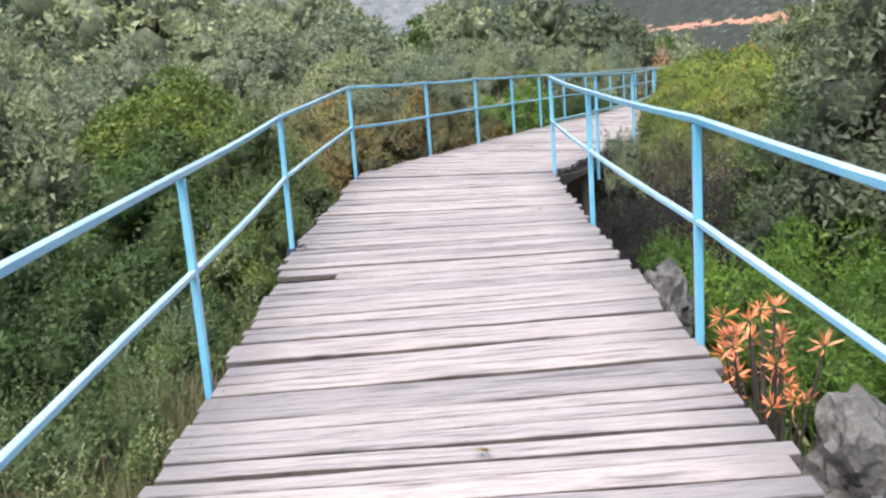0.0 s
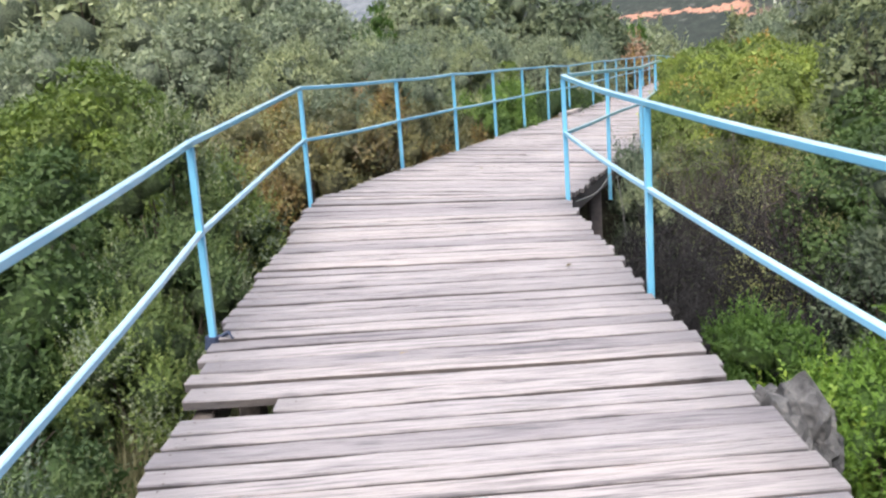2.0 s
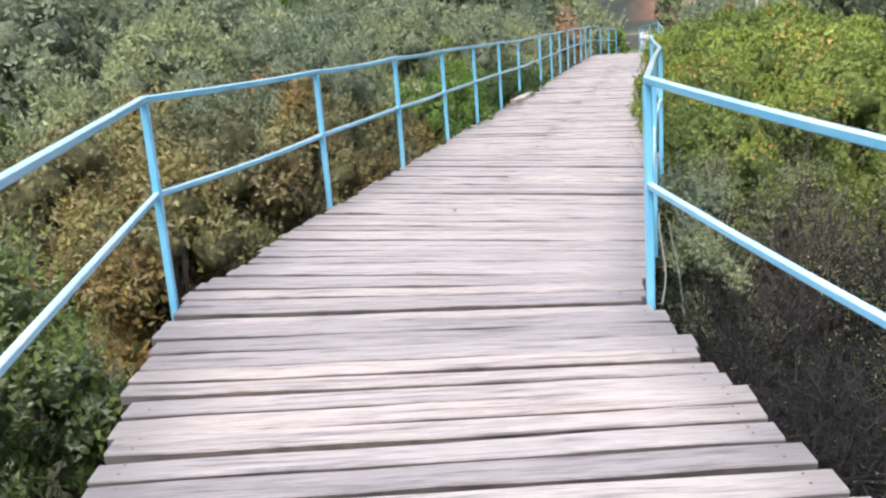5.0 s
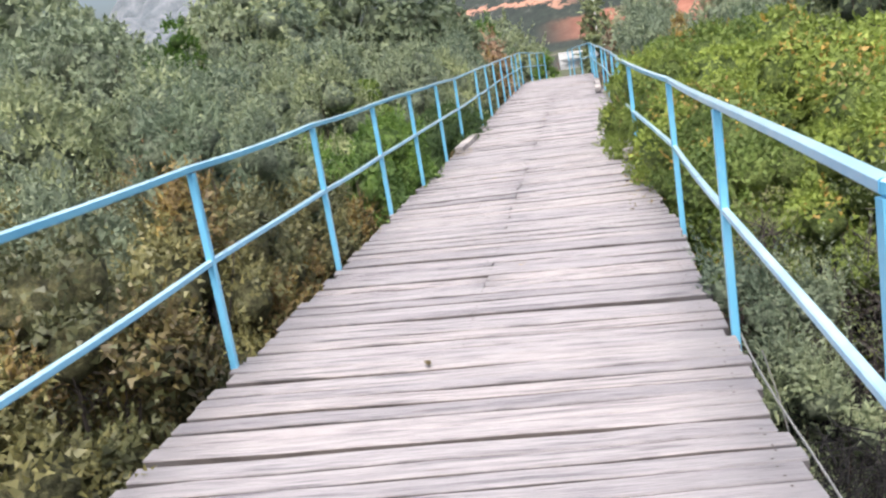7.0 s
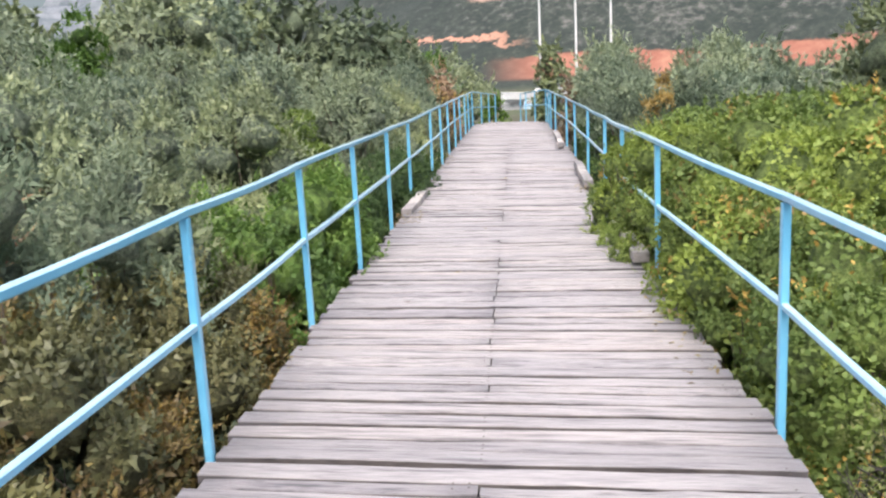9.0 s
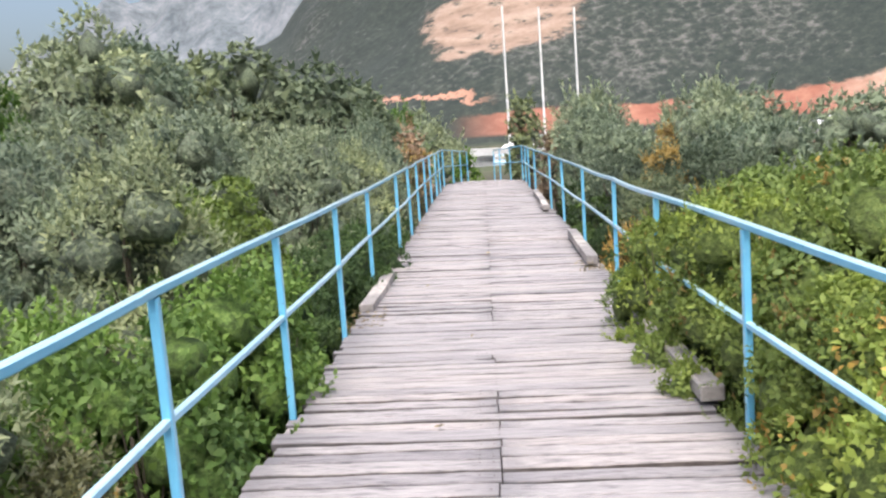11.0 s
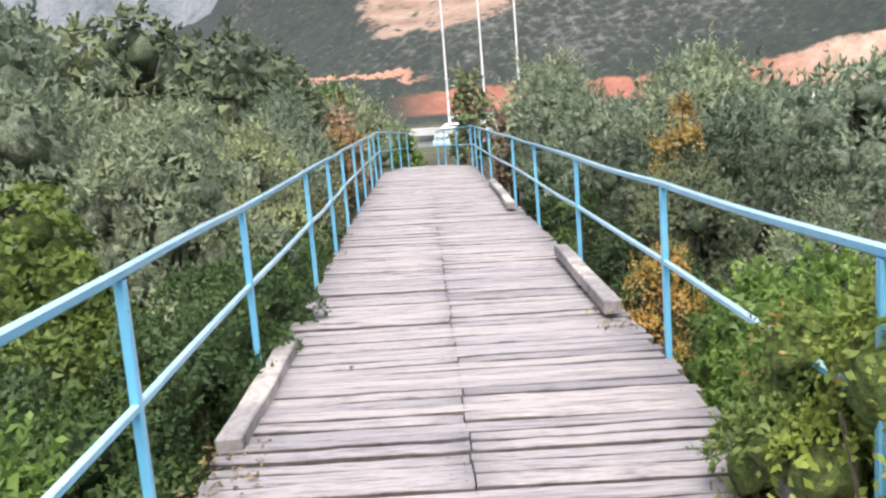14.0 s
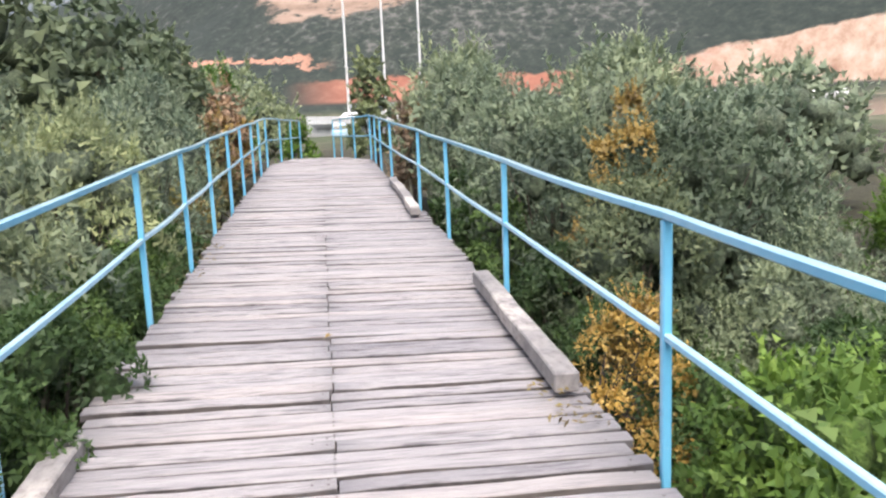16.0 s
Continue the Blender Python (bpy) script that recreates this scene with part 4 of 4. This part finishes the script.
plant(GREEN, [(11.4, 2.5, 0.65, 0.5), (11.9, 1.8, 0.35, 0.1), (12.8, 1.75, 0.42, 0.3), (14.2, 1.7, 0.45, 0.35), (16.0, 1.7, 0.45, 0.45), (17.5, 1.65, 0.4, 0.4), (19.0, 1.7, 0.45, 0.5)])
plant(YELLOW, [(12.05, 1.5, 0.36, 0.38), (10.2, 2.3, 0.25, 0.68), (14.9, 2.5, 0.42, 1.42)])
plant(RUST, [(26.0, 1.95, 0.55, 1.5)])
plant(GREYTREE, [(27.5, 3.0, 1.3, 2.5), (25.0, 6.2, 1.8, 2.35), (24.0, 9.0, 1.8, 1.9), (30.0, 8.0, 2.0, 2.0), (17.0, 11.0, 1.7, 1.2), (21.0, 12.0, 1.8, 1.2), (13.0, 14.0, 1.7, 0.8)])
plant(TREE, [(33.8, 1.6, 0.8, 2.85), (30.7, 13.2, 1.7, 1.55), (3.2, 4.2, 1.1, 2.0), (1.3, 5.2, 1.3, 2.2), (4.6, 6.2, 1.6, 2.8), (-0.6, 7.6, 1.7, 2.6), (-1.4, 5.2, 1.1, 0.6)])
for s, o, r, top in [(9.5, 8.0, 1.5, 0.1), (12.0, 9.5, 1.7, 0.1), (8.0, 10.0, 1.6, 0.2), (15.0, 9.0, 1.5, 0.2), (10.5, 12.5, 1.8, 0.0), (6.0, 8.6, 1.5, 0.5), (18.5, 9.0, 1.6, 0.3)]:
    place(LIME if s < 11 else FRESH, s, o, r, top)


# scattered scrub further out, thinning with distance
def scatter():
    rng = random.Random(77)
    made = 0
    while made < 55:
        s, o = rng.uniform(-24, 48), rng.uniform(-34, 36)
        if abs(o) < (9 if o < 0 else 12) and s > -14:
            continue
        if s < -10 and abs(o) < 3:
            continue
        left = o < 0
        r = rng.uniform(1.3, 2.4)
        top = rng.uniform(1.0, 2.4) + (1.4 if left else -1.5)
        kind = rng.choice([TREE, GREYTREE, GREYTREE, TREE] if left else [GREYTREE, GREEN, OLIVE, GREEN])
        place(kind, s, o, r * (1.3 if left else 1.0), top)
        made += 1


scatter()


def low_scrub():
    rng = random.Random(78)
    made = 0
    while made < 30:
        s, o = rng.uniform(-16, 34), rng.uniform(-22, 24)
        if abs(o) < 7 and s > -9 or abs(o) < 2.4:
            continue
        place(rng.choice([GREEN, OLIVE, LIME, DRY]), s, o, rng.uniform(0.7, 1.3), rng.uniform(-0.5, 0.15 if o > 0 else 0.5))
        made += 1


low_scrub()


# low growth on the ground near the walkway: weeds and dry grass, uncountable
def ground_cover(name, mat, seed, n, leaf, width, spots, label, lean=0.5):
    rng = np.random.default_rng(seed)
    b = []
    for i in range(n):
        s0, s1, o0, o1 = spots[rng.integers(0, len(spots))]
        p = on_path(rng.uniform(s0, s1), rng.uniform(o0, o1))
        b.append((p.x, p.y))
    per = 7
    base = np.repeat(np.array([(x, y, ground_height(x, y)) for x, y in b]), per, axis=0)
    base[:, :2] += rng.normal(size=(len(base), 2)) * 0.05
    base[:, 2] += rng.uniform(-0.02, leaf * 0.25, len(base))
    d = unit(rng.normal(size=(len(base), 3)) * lean + np.array([0, 0, 1.0]))
    up = unit(rng.normal(size=(len(base), 3)))
    sz = rng.uniform(0.4, 1.25, len(base))
    ob = new(name, leaf_mesh(name, base, d, up, leaf * sz, width * (0.6 + 0.4 * sz), mat))
    tagged(ob, label, "plants", kind="stuff")


ground_cover("dry_grass", M_GRASS, 1, 3000, 0.36, 0.009, [(-10, -3, -2.6, -1.25), (-10, 0, -1.9, -1.25), (0, 12, -1.9, -1.3)], "dry pale grass on the bank below the railing", 0.28)
ground_cover("weeds", M_WEED, 2, 7000, 0.2, 0.035, [(-11, 0, -5, -1.2), (-11, 0, -3, -1.2), (0, 16, -5, -1.3), (-11, -1, 1.5, 6), (4.5, 16, 1.4, 6)], "low grey-green weeds covering the soil", 0.7)
ground_cover("green_weeds", M_GREEN, 3, 6000, 0.16, 0.04, [(-11, -3, 1.6, 6), (-4, 0, -4, -1.3), (4, 18, 1.4, 5), (8, 22, 5, 14), (6, 18, -3, -1.3)], "low green plants covering the soil", 0.8)


# ---------------------------------------------------------------- rocks and the coral-leaved plant
def rock(x, y, z, rx, ry, rz, seed, label):
    bm = bmesh.new()
    bmesh.ops.create_icosphere(bm, subdivisions=4, radius=1)
    off = Vector((seed * 3.1, seed * 1.7, seed))
    for v in bm.verts:
        p = v.co.normalized()
        k = 1 + 0.35 * noise.fractal(p * 1.6 + off, 1.0, 2.0, 4) - 0.18 * max(0, noise.noise(p * 5.5 + off)) + 0.07 * noise.noise(p * 12 + off)
        v.co = Vector((p.x * rx, p.y * ry, p.z * rz)) * k
    ob = part("rock", bm, M_ROCK, None)
    ob.location = (x, y, z)
    tagged(ob, label, "rock", "rocks by the start of the walkway")


rock(2.52, 2.8, -0.82, 0.28, 0.36, 0.38, 1, "grey pitted limestone boulder beside the boardwalk")
rock(2.42, 2.1, -0.98, 0.27, 0.42, 0.4, 2, "grey pitted limestone boulder beside the boardwalk")
rock(2.03, 4.75, -0.55, 0.17, 0.27, 0.3, 3, "small grey pitted limestone at the boardwalk's edge")


def coral_plant():
    rng = np.random.default_rng(9)
    x0, y0 = 2.2, 3.05
    g = ground_height(x0, y0)
    root = new("succulent_shrub")
    root.location = (x0, y0, g)
    tagged(root, "branching shrub with coral-red pointed leaf rosettes by the boardwalk", "plant")
    for i in range(24):
        a = rng.uniform(0, 6.28)
        q = rng.uniform(0.03, 0.24)
        tipz = -0.52 - g + rng.uniform(0.0, 0.5)
        tip = np.array([q * math.cos(a) - 0.05, q * 1.5 * math.sin(a), tipz])
        v, f = tube([(tip[0] * 0.2, tip[1] * 0.2, -0.05), (tip[0] * 0.7, tip[1] * 0.6, tipz * 0.55), tuple(tip)], 0.009, 5, 0.6)
        mesh_object("stem", v, f, M_TWIG, root)
        n = 16
        d = unit(rng.normal(size=(n, 3)) + np.array([0, 0, 0.55]))
        base = np.repeat(tip[None], n, axis=0) + d * 0.01
        ob = new("rosette", leaf_mesh("rosette", base, d, unit(rng.normal(size=(n, 3))), rng.uniform(0.045, 0.085, n), np.full(n, 0.012), M_CORAL, True))
        ob.parent = root


coral_plant()


# ---------------------------------------------------------------- kerb timbers lying along the edges
def kerb(s0, s1, o0, o1, w, h, turn=0.0):
    a, b = on_path(s0, o0), on_path(s1, o1)
    d = b - a
    bm = bmesh.new()
    bmesh.ops.create_cube(bm, size=1)
    bmesh.ops.subdivide_edges(bm, edges=[e for e in bm.edges if abs((e.verts[0].co - e.verts[1].co).x) > 0.5], cuts=8, use_grid_fill=True)
    for v in bm.verts:
        q = Vector((v.co.x * d.length, v.co.y * w, v.co.z * h))
        k = noise.noise_vector(q * 2.2 + Vector((s0, 0, 0))) * 0.014
        v.co = q + Vector((0, k.y, k.z if v.co.z > 0 else 0))
    bmesh.ops.bevel(bm, geom=bm.edges[:], offset=0.008, segments=1, affect="EDGES")
    ob = part("kerb_timber", bm, M_TIMBER, None)
    mid = (a + b) / 2
    z = deck_z(mid.y) + 0.022 + h / 2
    slope = math.atan2(deck_z(b.y) - deck_z(a.y), d.length)
    ob.matrix_world = Matrix.Translation((mid.x, mid.y, z)) @ Matrix.Rotation(math.atan2(d.y, d.x), 4, "Z") @ Matrix.Rotation(-slope, 4, "Y")
    tagged(ob, "pale weathered timber lying along the edge of the boardwalk", "timber", "kerb timbers on the boardwalk")


kerb(9.8, 11.55, -1.03, -1.03, 0.12, 0.09)
kerb(7.0, 9.45, 1.1, 1.1, 0.12, 0.09)
kerb(11.75, 14.1, 1.1, 1.14, 0.12, 0.10)
kerb(17.75, 18.9, 1.06, 1.08, 0.12, 0.09)
kerb(18.95, 21.6, 1.1, 1.12, 0.12, 0.08)


# ---------------------------------------------------------------- small things on and beside the deck
def hose():
    """A pale thin hose along the edge of the deck over the ditch."""
    pts = []
    for i in range(13):
        u = i / 12
        x, y = 1.6 + (2.23 - 1.6) * u, 8.35 + (10.2 - 8.35) * u
        pts.append((x + 0.03 + 0.02 * math.sin(5 * u), y, right_z(y) - 0.03 - 0.05 * math.sin(math.pi * u)))
    v, f = tube(pts, 0.0045, 6)
    ob = mesh_object("hose", v, f, M_CABLE)
    tagged(ob, "thin grey hose along the edge of the boardwalk", "hose")
    pts = [(2.25 + 0.05 * math.sin(2.2 * u), 10.05 - 0.25 * u, -0.05 - 1.2 * u + 0.12 * math.sin(3 * u)) for u in (i / 10 for i in range(11))]
    v, f = tube(pts, 0.0035, 5)
    ob = mesh_object("cable", v, f, M_CABLE)
    tagged(ob, "thin pale cable hanging from the deck into the ditch", "cable")


hose()


def fallen_leaf(x, y, turn, size, mat):
    z = deck_z(y) + 0.03
    d = np.array([[math.cos(turn), math.sin(turn), 0.12], [math.cos(turn + 0.4), math.sin(turn + 0.4), 0.2]])
    me = leaf_mesh("fallen_leaf", np.array([[x, y, z], [x + 0.01, y, z + 0.004]]), unit(d), np.array([[0, 0, 1.0], [0.2, 0, 1.0]]), np.array([size, size * 0.8]), np.array([size * 0.5, size * 0.4]), mat, True)
    tagged(new("fallen_leaf", me), "curled brown dry leaf lying on the planks", "leaf", "fallen leaves on the boardwalk")


rl = random.Random(12)
for x, y in ((0.98, 2.15), (0.45, 5.1), (1.3, 6.3), (0.9, 10.4), (1.7, 11.8), (2.4, 15.3), (3.1, 17.0), (3.4, 19.3), (4.6, 21.0)):
    fallen_leaf(x, y, rl.uniform(0, 6.28), rl.uniform(0.035, 0.07), M_DRY)


def litter():
    """Dry leaf litter caught along the edges of the deck."""
    rng = np.random.default_rng(31)
    pts = []
    for s0, s1, o0, o1, n in ((9.1, 9.95, -1.15, -0.85, 150), (14.5, 16.5, -1.15, -0.95, 90), (11.3, 11.9, 0.95, 1.15, 70), (4.6, 5.6, -1.15, -1.0, 40), (4.4, 6.0, 0.9, 1.15, 50)):
        for i in range(n):
            p = on_path(rng.uniform(s0, s1), rng.uniform(o0, o1))
            pts.append((p.x, p.y, deck_z(p.y) + 0.025 + rng.uniform(0, 0.03)))
    pts = np.array(pts)
    d = unit(rng.normal(size=pts.shape) * np.array([1, 1, 0.35]))
    me = leaf_mesh("leaf_litter", pts, d, unit(rng.normal(size=pts.shape) * 0.4 + np.array([0, 0, 1.0])), rng.uniform(0.02, 0.05, len(pts)), rng.uniform(0.01, 0.022, len(pts)), M_DRY, True)
    tagged(new("leaf_litter", me), "dry brown leaf litter along the deck edge", "litter", kind="stuff")


litter()


def post_clamp():
    """A dark strap round the foot of one post."""
    x, y = LEFT[4]
    z = left_z(y)
    v, f = tube([(x - 0.005, y, z - 0.06), (x, y, z - 0.02), (x, y, z + 0.005)], 0.045, 10, 0.9)
    ob = mesh_object("post_clamp", v, f, M_NAVY)
    tagged(ob, "dark navy strap round the foot of a railing post", "clamp")
    pts = [(x + 0.03, y - 0.02, z), (x + 0.1, y - 0.05, z + 0.035), (x + 0.13, y - 0.1, z + 0.02)]
    v, f = tube(pts, 0.012, 6, 0.6)
    mesh_object("loose_end", v, f, M_NAVY, ob)


post_clamp()


# ---------------------------------------------------------------- harbour: yachts, small boats, car
def hull_bm(length, beam, height):
    bm = bmesh.new()
    rings = []
    n = 9
    for i in range(n):
        u = i / (n - 1)
        w = beam / 2 * (math.sin(math.pi * (0.18 + 0.72 * u)) ** 0.8 if u < 0.95 else 0.12)
        x = (u - 0.5) * length
        sheer = height * (1 + 0.25 * u * u)
        rings.append([bm.verts.new((x, -w, sheer)), bm.verts.new((x, -w * 0.85, sheer * 0.4)), bm.verts.new((x, 0, -0.2)),
                      bm.verts.new((x, w * 0.85, sheer * 0.4)), bm.verts.new((x, w, sheer))])
    for a, b in zip(rings, rings[1:]):
        for k in range(4):
            bm.faces.new((a[k], b[k], b[k + 1], a[k + 1]))
        bm.faces.new((a[4], b[4], b[0], a[0]))
    bm.faces.new(rings[0])
    bm.faces.new(rings[-1][::-1])
    bmesh.ops.recalc_face_normals(bm, faces=bm.faces[:])
    return bm


def cabin_bm(length, width, height, x, z):
    bm = box_bm(length, width, height, 0, (x, 0, z + height / 2))
    for v in bm.verts:
        if v.co.z > z + height / 2:
            v.co.x = x + (v.co.x - x) * 0.7
            v.co.y *= 0.8
    bmesh.ops.bevel(bm, geom=bm.edges[:], offset=0.06, segments=1, affect="EDGES")
    return bm


def at_heading(head, r):
    return CX + r * math.sin(radians(head)), CY + r * math.cos(radians(head))


def yacht(head, r, mast, turn):
    x, y = at_heading(head, r)
    root = new("sailing_yacht")
    tagged(root, "white moored sailing yacht with a tall bare mast", "yacht", "moored yachts")
    hull = part("hull", hull_bm(13, 3.6, 1.3), M_WHITE, root)
    part("cabin", cabin_bm(5, 2.2, 0.7, -0.4, 1.25), M_WHITE, root)
    part("cabin_window", box_bm(2.6, 2.06, 0.2, 0.02, (-0.4, 0, 1.6)), M_DARKGLASS, root)
    v, f = tube([(0.8, 0, 1.2), (0.8, 0, mast * 0.5), (0.8, 0, mast)], 0.17, 8, 0.72)
    m = mesh_object("mast", v, f, M_MAST, root)
    for k, w in ((0.38, 1.6), (0.68, 1.25)):
        v, f = tube([(0.8, -w, mast * k), (0.8, w, mast * k)], 0.07, 5)
        mesh_object("spreader", v, f, M_MAST, m)
    v, f = tube([(0.7, 0, 2.7), (-4.4, 0, 2.75)], 0.2, 6)
    mesh_object("boom_cover", v, f, M_SAILCOVER, root)
    root.matrix_basis = pose(x, y, -1.7, 0, 0, turn)


yacht(20.5, 120, 20.6, 150)
yacht(22.85, 124, 20.6, 160)
yacht(25.1, 121, 19.7, 150)


def motorboat(head, r, size, turn):
    x, y = at_heading(head, r)
    root = new("motorboat")
    tagged(root, "small white motorboat moored in the bay", "boat", "moored motorboats")
    part("hull", hull_bm(8 * size, 2.8 * size, 1.1 * size), M_WHITE, root)
    part("cabin", cabin_bm(3.4 * size, 2.0 * size, 1.3 * size, -0.5, 1.05 * size), M_WHITE, root)
    part("windscreen", box_bm(2.7 * size, 1.85 * size, 0.35 * size, 0.02, (-0.5, 0, 1.8 * size)), M_DARKGLASS, root)
    root.matrix_basis = pose(x, y, -1.75, 0, 0, turn)


rb = random.Random(4)
for h in (38.2, 39.4, 40.3, 41.2, 42.6, 43.4, 45.6, 47.0, 48.1, 49.0, 50.4):
    motorboat(h, 205 + rb.uniform(-8, 8), rb.uniform(0.75, 1.25), rb.uniform(10, 170))


def parked_car(head, r, turn):
    x, y = at_heading(head, r)
    root = new("car")
    tagged(root, "pale blue parked car beyond the end of the boardwalk", "car")
    bm = box_bm(4.0, 1.7, 0.62, 0.1, (0, 0, 0.62))
    part("body", bm, M_CAR, root)
    part("cabin", cabin_bm(2.2, 1.55, 0.6, -0.2, 0.92), M_CAR, root)
    for sx, nm in ((0.83, "windscreen"), (-1.22, "rear_window")):
        bm = box_bm(0.05, 1.25, 0.36, 0.01, (0, 0, 0))
        bm.transform(pose(sx, 0, 1.2, 0, -26 if sx > 0 else 26, 0))
        part(nm, bm, M_DARKGLASS, root)
    for sy in (-0.74, 0.74):
        part("side_window", box_bm(1.4, 0.06, 0.3, 0.01, (-0.2, sy, 1.2)), M_DARKGLASS, root)
    for sx in (-1.25, 1.25):
        for sy in (-0.75, 0.75):
            v, f = tube([(sx, sy - 0.1, 0.32), (sx, sy + 0.1, 0.32)], 0.32, 14)
            mesh_object("wheel", v, f, M_RUBBER, root)
    root.matrix_basis = pose(x, y, ground_height(x, y), 0, 0, turn)


parked_car(19.3, 88, 250)


# ---------------------------------------------------------------- deck boards, each a piece of its own
def board_mesh(seed, thick=0.04):
    """A plank of unit length and unit width, slightly warped, with rough long edges."""
    rng = random.Random(seed)
    n = 9
    verts, faces = [], []
    bow = rng.uniform(-0.08, 0.08)
    taper0, taper1 = rng.uniform(-0.12, 0.12), rng.uniform(-0.12, 0.12)
    for i in range(n):
        u = i / (n - 1) - 0.5
        e0 = -0.5 + rng.uniform(-0.035, 0.035) + taper0 * u + bow * (0.25 - u * u) + (rng.uniform(0, 0.05) if i in (0, n - 1) else 0)
        e1 = 0.5 + rng.uniform(-0.035, 0.035) + taper1 * u + bow * (0.25 - u * u) - (rng.uniform(0, 0.05) if i in (0, n - 1) else 0)
        z = rng.uniform(-0.003, 0.003)
        c = 0.025
        verts += [(u, e0, -thick), (u, e0, z - 0.007), (u, e0 + c, z), (u, e1 - c, z + rng.uniform(-0.002, 0.002)), (u, e1, z - 0.006), (u, e1, -thick)]
    for i in range(n - 1):
        a, b = i * 6, i * 6 + 6
        for k in range(6):
            k2 = (k + 1) % 6
            faces.append((a + k, b + k, b + k2, a + k2))
    faces.append((5, 4, 3, 2, 1, 0)[::-1])
    faces.append(tuple(6 * (n - 1) + k for k in range(6))[::-1])
    me = bpy.data.meshes.new("plank")
    me.from_pydata(verts, [], faces)
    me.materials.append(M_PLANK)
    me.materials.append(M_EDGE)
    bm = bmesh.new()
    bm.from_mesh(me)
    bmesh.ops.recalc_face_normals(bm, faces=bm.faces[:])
    # sides and underside take the dark tone that holds the gaps' shade
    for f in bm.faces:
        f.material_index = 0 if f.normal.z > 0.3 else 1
    bm.to_mesh(me)
    bm.free()
    return me


def build_deck():
    rng = random.Random(21)
    root = new("boardwalk")
    tagged(root, "boardwalk of weathered grey cross planks with dark gaps", "boardwalk", kind="structure")
    meshes = [board_mesh(60 + i) for i in range(22)]
    nails = []
    s, s_end = -13.6, 29.6
    while s < s_end:
        w = rng.choice([0.08, 0.09, 0.096, 0.1, 0.105, 0.112, 0.122])
        gap = rng.choice([0.015, 0.018, 0.021, 0.024, 0.028, 0.036])
        mid = s + w / 2
        p = CORNER + (DIR1 if mid < 0 else DIR2) * mid
        turn = float(np.interp(mid, [-20, -5.0, -3.0, -1.6, -0.3, 0.8, 2.0, 40], [2.5, 1.5, -1.0, -5.0, -9.0, -15.5, -19.2, -19.2])) + rng.uniform(-0.6, 0.6) + (2.2 if 7.88 < mid < 8.04 else 0)
        d = Vector((math.cos(radians(turn)), math.sin(radians(turn))))
        right, left = edge_hit(RIGHT, p, d), edge_hit(LEFT, p, -d)
        if right is None or left is None:
            s += w + gap
            continue
        right += rng.uniform(-0.025, 0.03) - 0.025
        left += rng.uniform(-0.025, 0.03) - 0.025
        spans = [(-left, right)]
        if mid > 3.0 and rng.random() < 0.42:
            j = 0.02 + rng.uniform(-0.01, 0.01)
            spans = [(-left, j - 0.004), (j + 0.004, right)]
        if -4.1 < mid < -3.93 and len(spans) == 1:
            spans = [(-left + 0.42, right)]
        if 8.1 < mid < 8.24:
            spans = [(-left + 0.02, 0.0), (0.01, right)]
        for a, b in spans:
            ob = new("plank", rng.choice(meshes))
            c = p + d * ((a + b) / 2)
            ww = w * (1 if len(spans) == 1 else rng.uniform(0.9, 1.0))
            across = (right_z(p.y) - left_z(p.y)) / (left + right)
            z = deck_z(p.y) + across * (a + b) / 2 + 0.01 + rng.uniform(-0.006, 0.008)
            slope = math.degrees(math.atan((deck_z(c.y + 0.3) - deck_z(c.y - 0.3)) / 0.6))
            flip = 180 if rng.random() < 0.5 else 0
            m = pose(c.x, c.y, z, 0, 0, turn) @ pose(0, 0, 0, slope + rng.uniform(-1.3, 1.3), -math.degrees(across) + rng.uniform(-0.2, 0.2), 0) @ pose(0, 0, 0, 0, 0, flip)
            ob.matrix_basis = m @ Matrix.Diagonal((b - a, ww, 1, 1))
            ob.parent = root
            for xx in ((a + 0.09), (b - 0.09), (0.02 if len(spans) == 1 and mid > 2 else None), (b - 0.03 if len(spans) == 2 and b < 0.5 else None), (a + 0.03 if len(spans) == 2 and a > -0.5 else None)):
                if xx is not None and rng.random() < 0.8:
                    for yy in (-0.25, 0.25):
                        q = Vector((c.x, c.y)) + d * (xx - (a + b) / 2) + Vector((-d.y, d.x)) * (w * yy + rng.uniform(-0.012, 0.012))
                        nails.append((q.x, q.y, z + 0.004))
        s += w + gap
    pieces = []
    for x, y, z in nails:
        r = 0.0055
        pieces.append(([(x + r * math.cos(k * 1.0472), y + r * math.sin(k * 1.0472), z + 0.001) for k in range(6)], [(0, 1, 2, 3, 4, 5)]))
    v, f = gather(pieces)
    ob = mesh_object("nail_heads", v, f, M_IRON, root)
    tagged(ob, "rusty nail heads", kind="stuff")


build_deck()
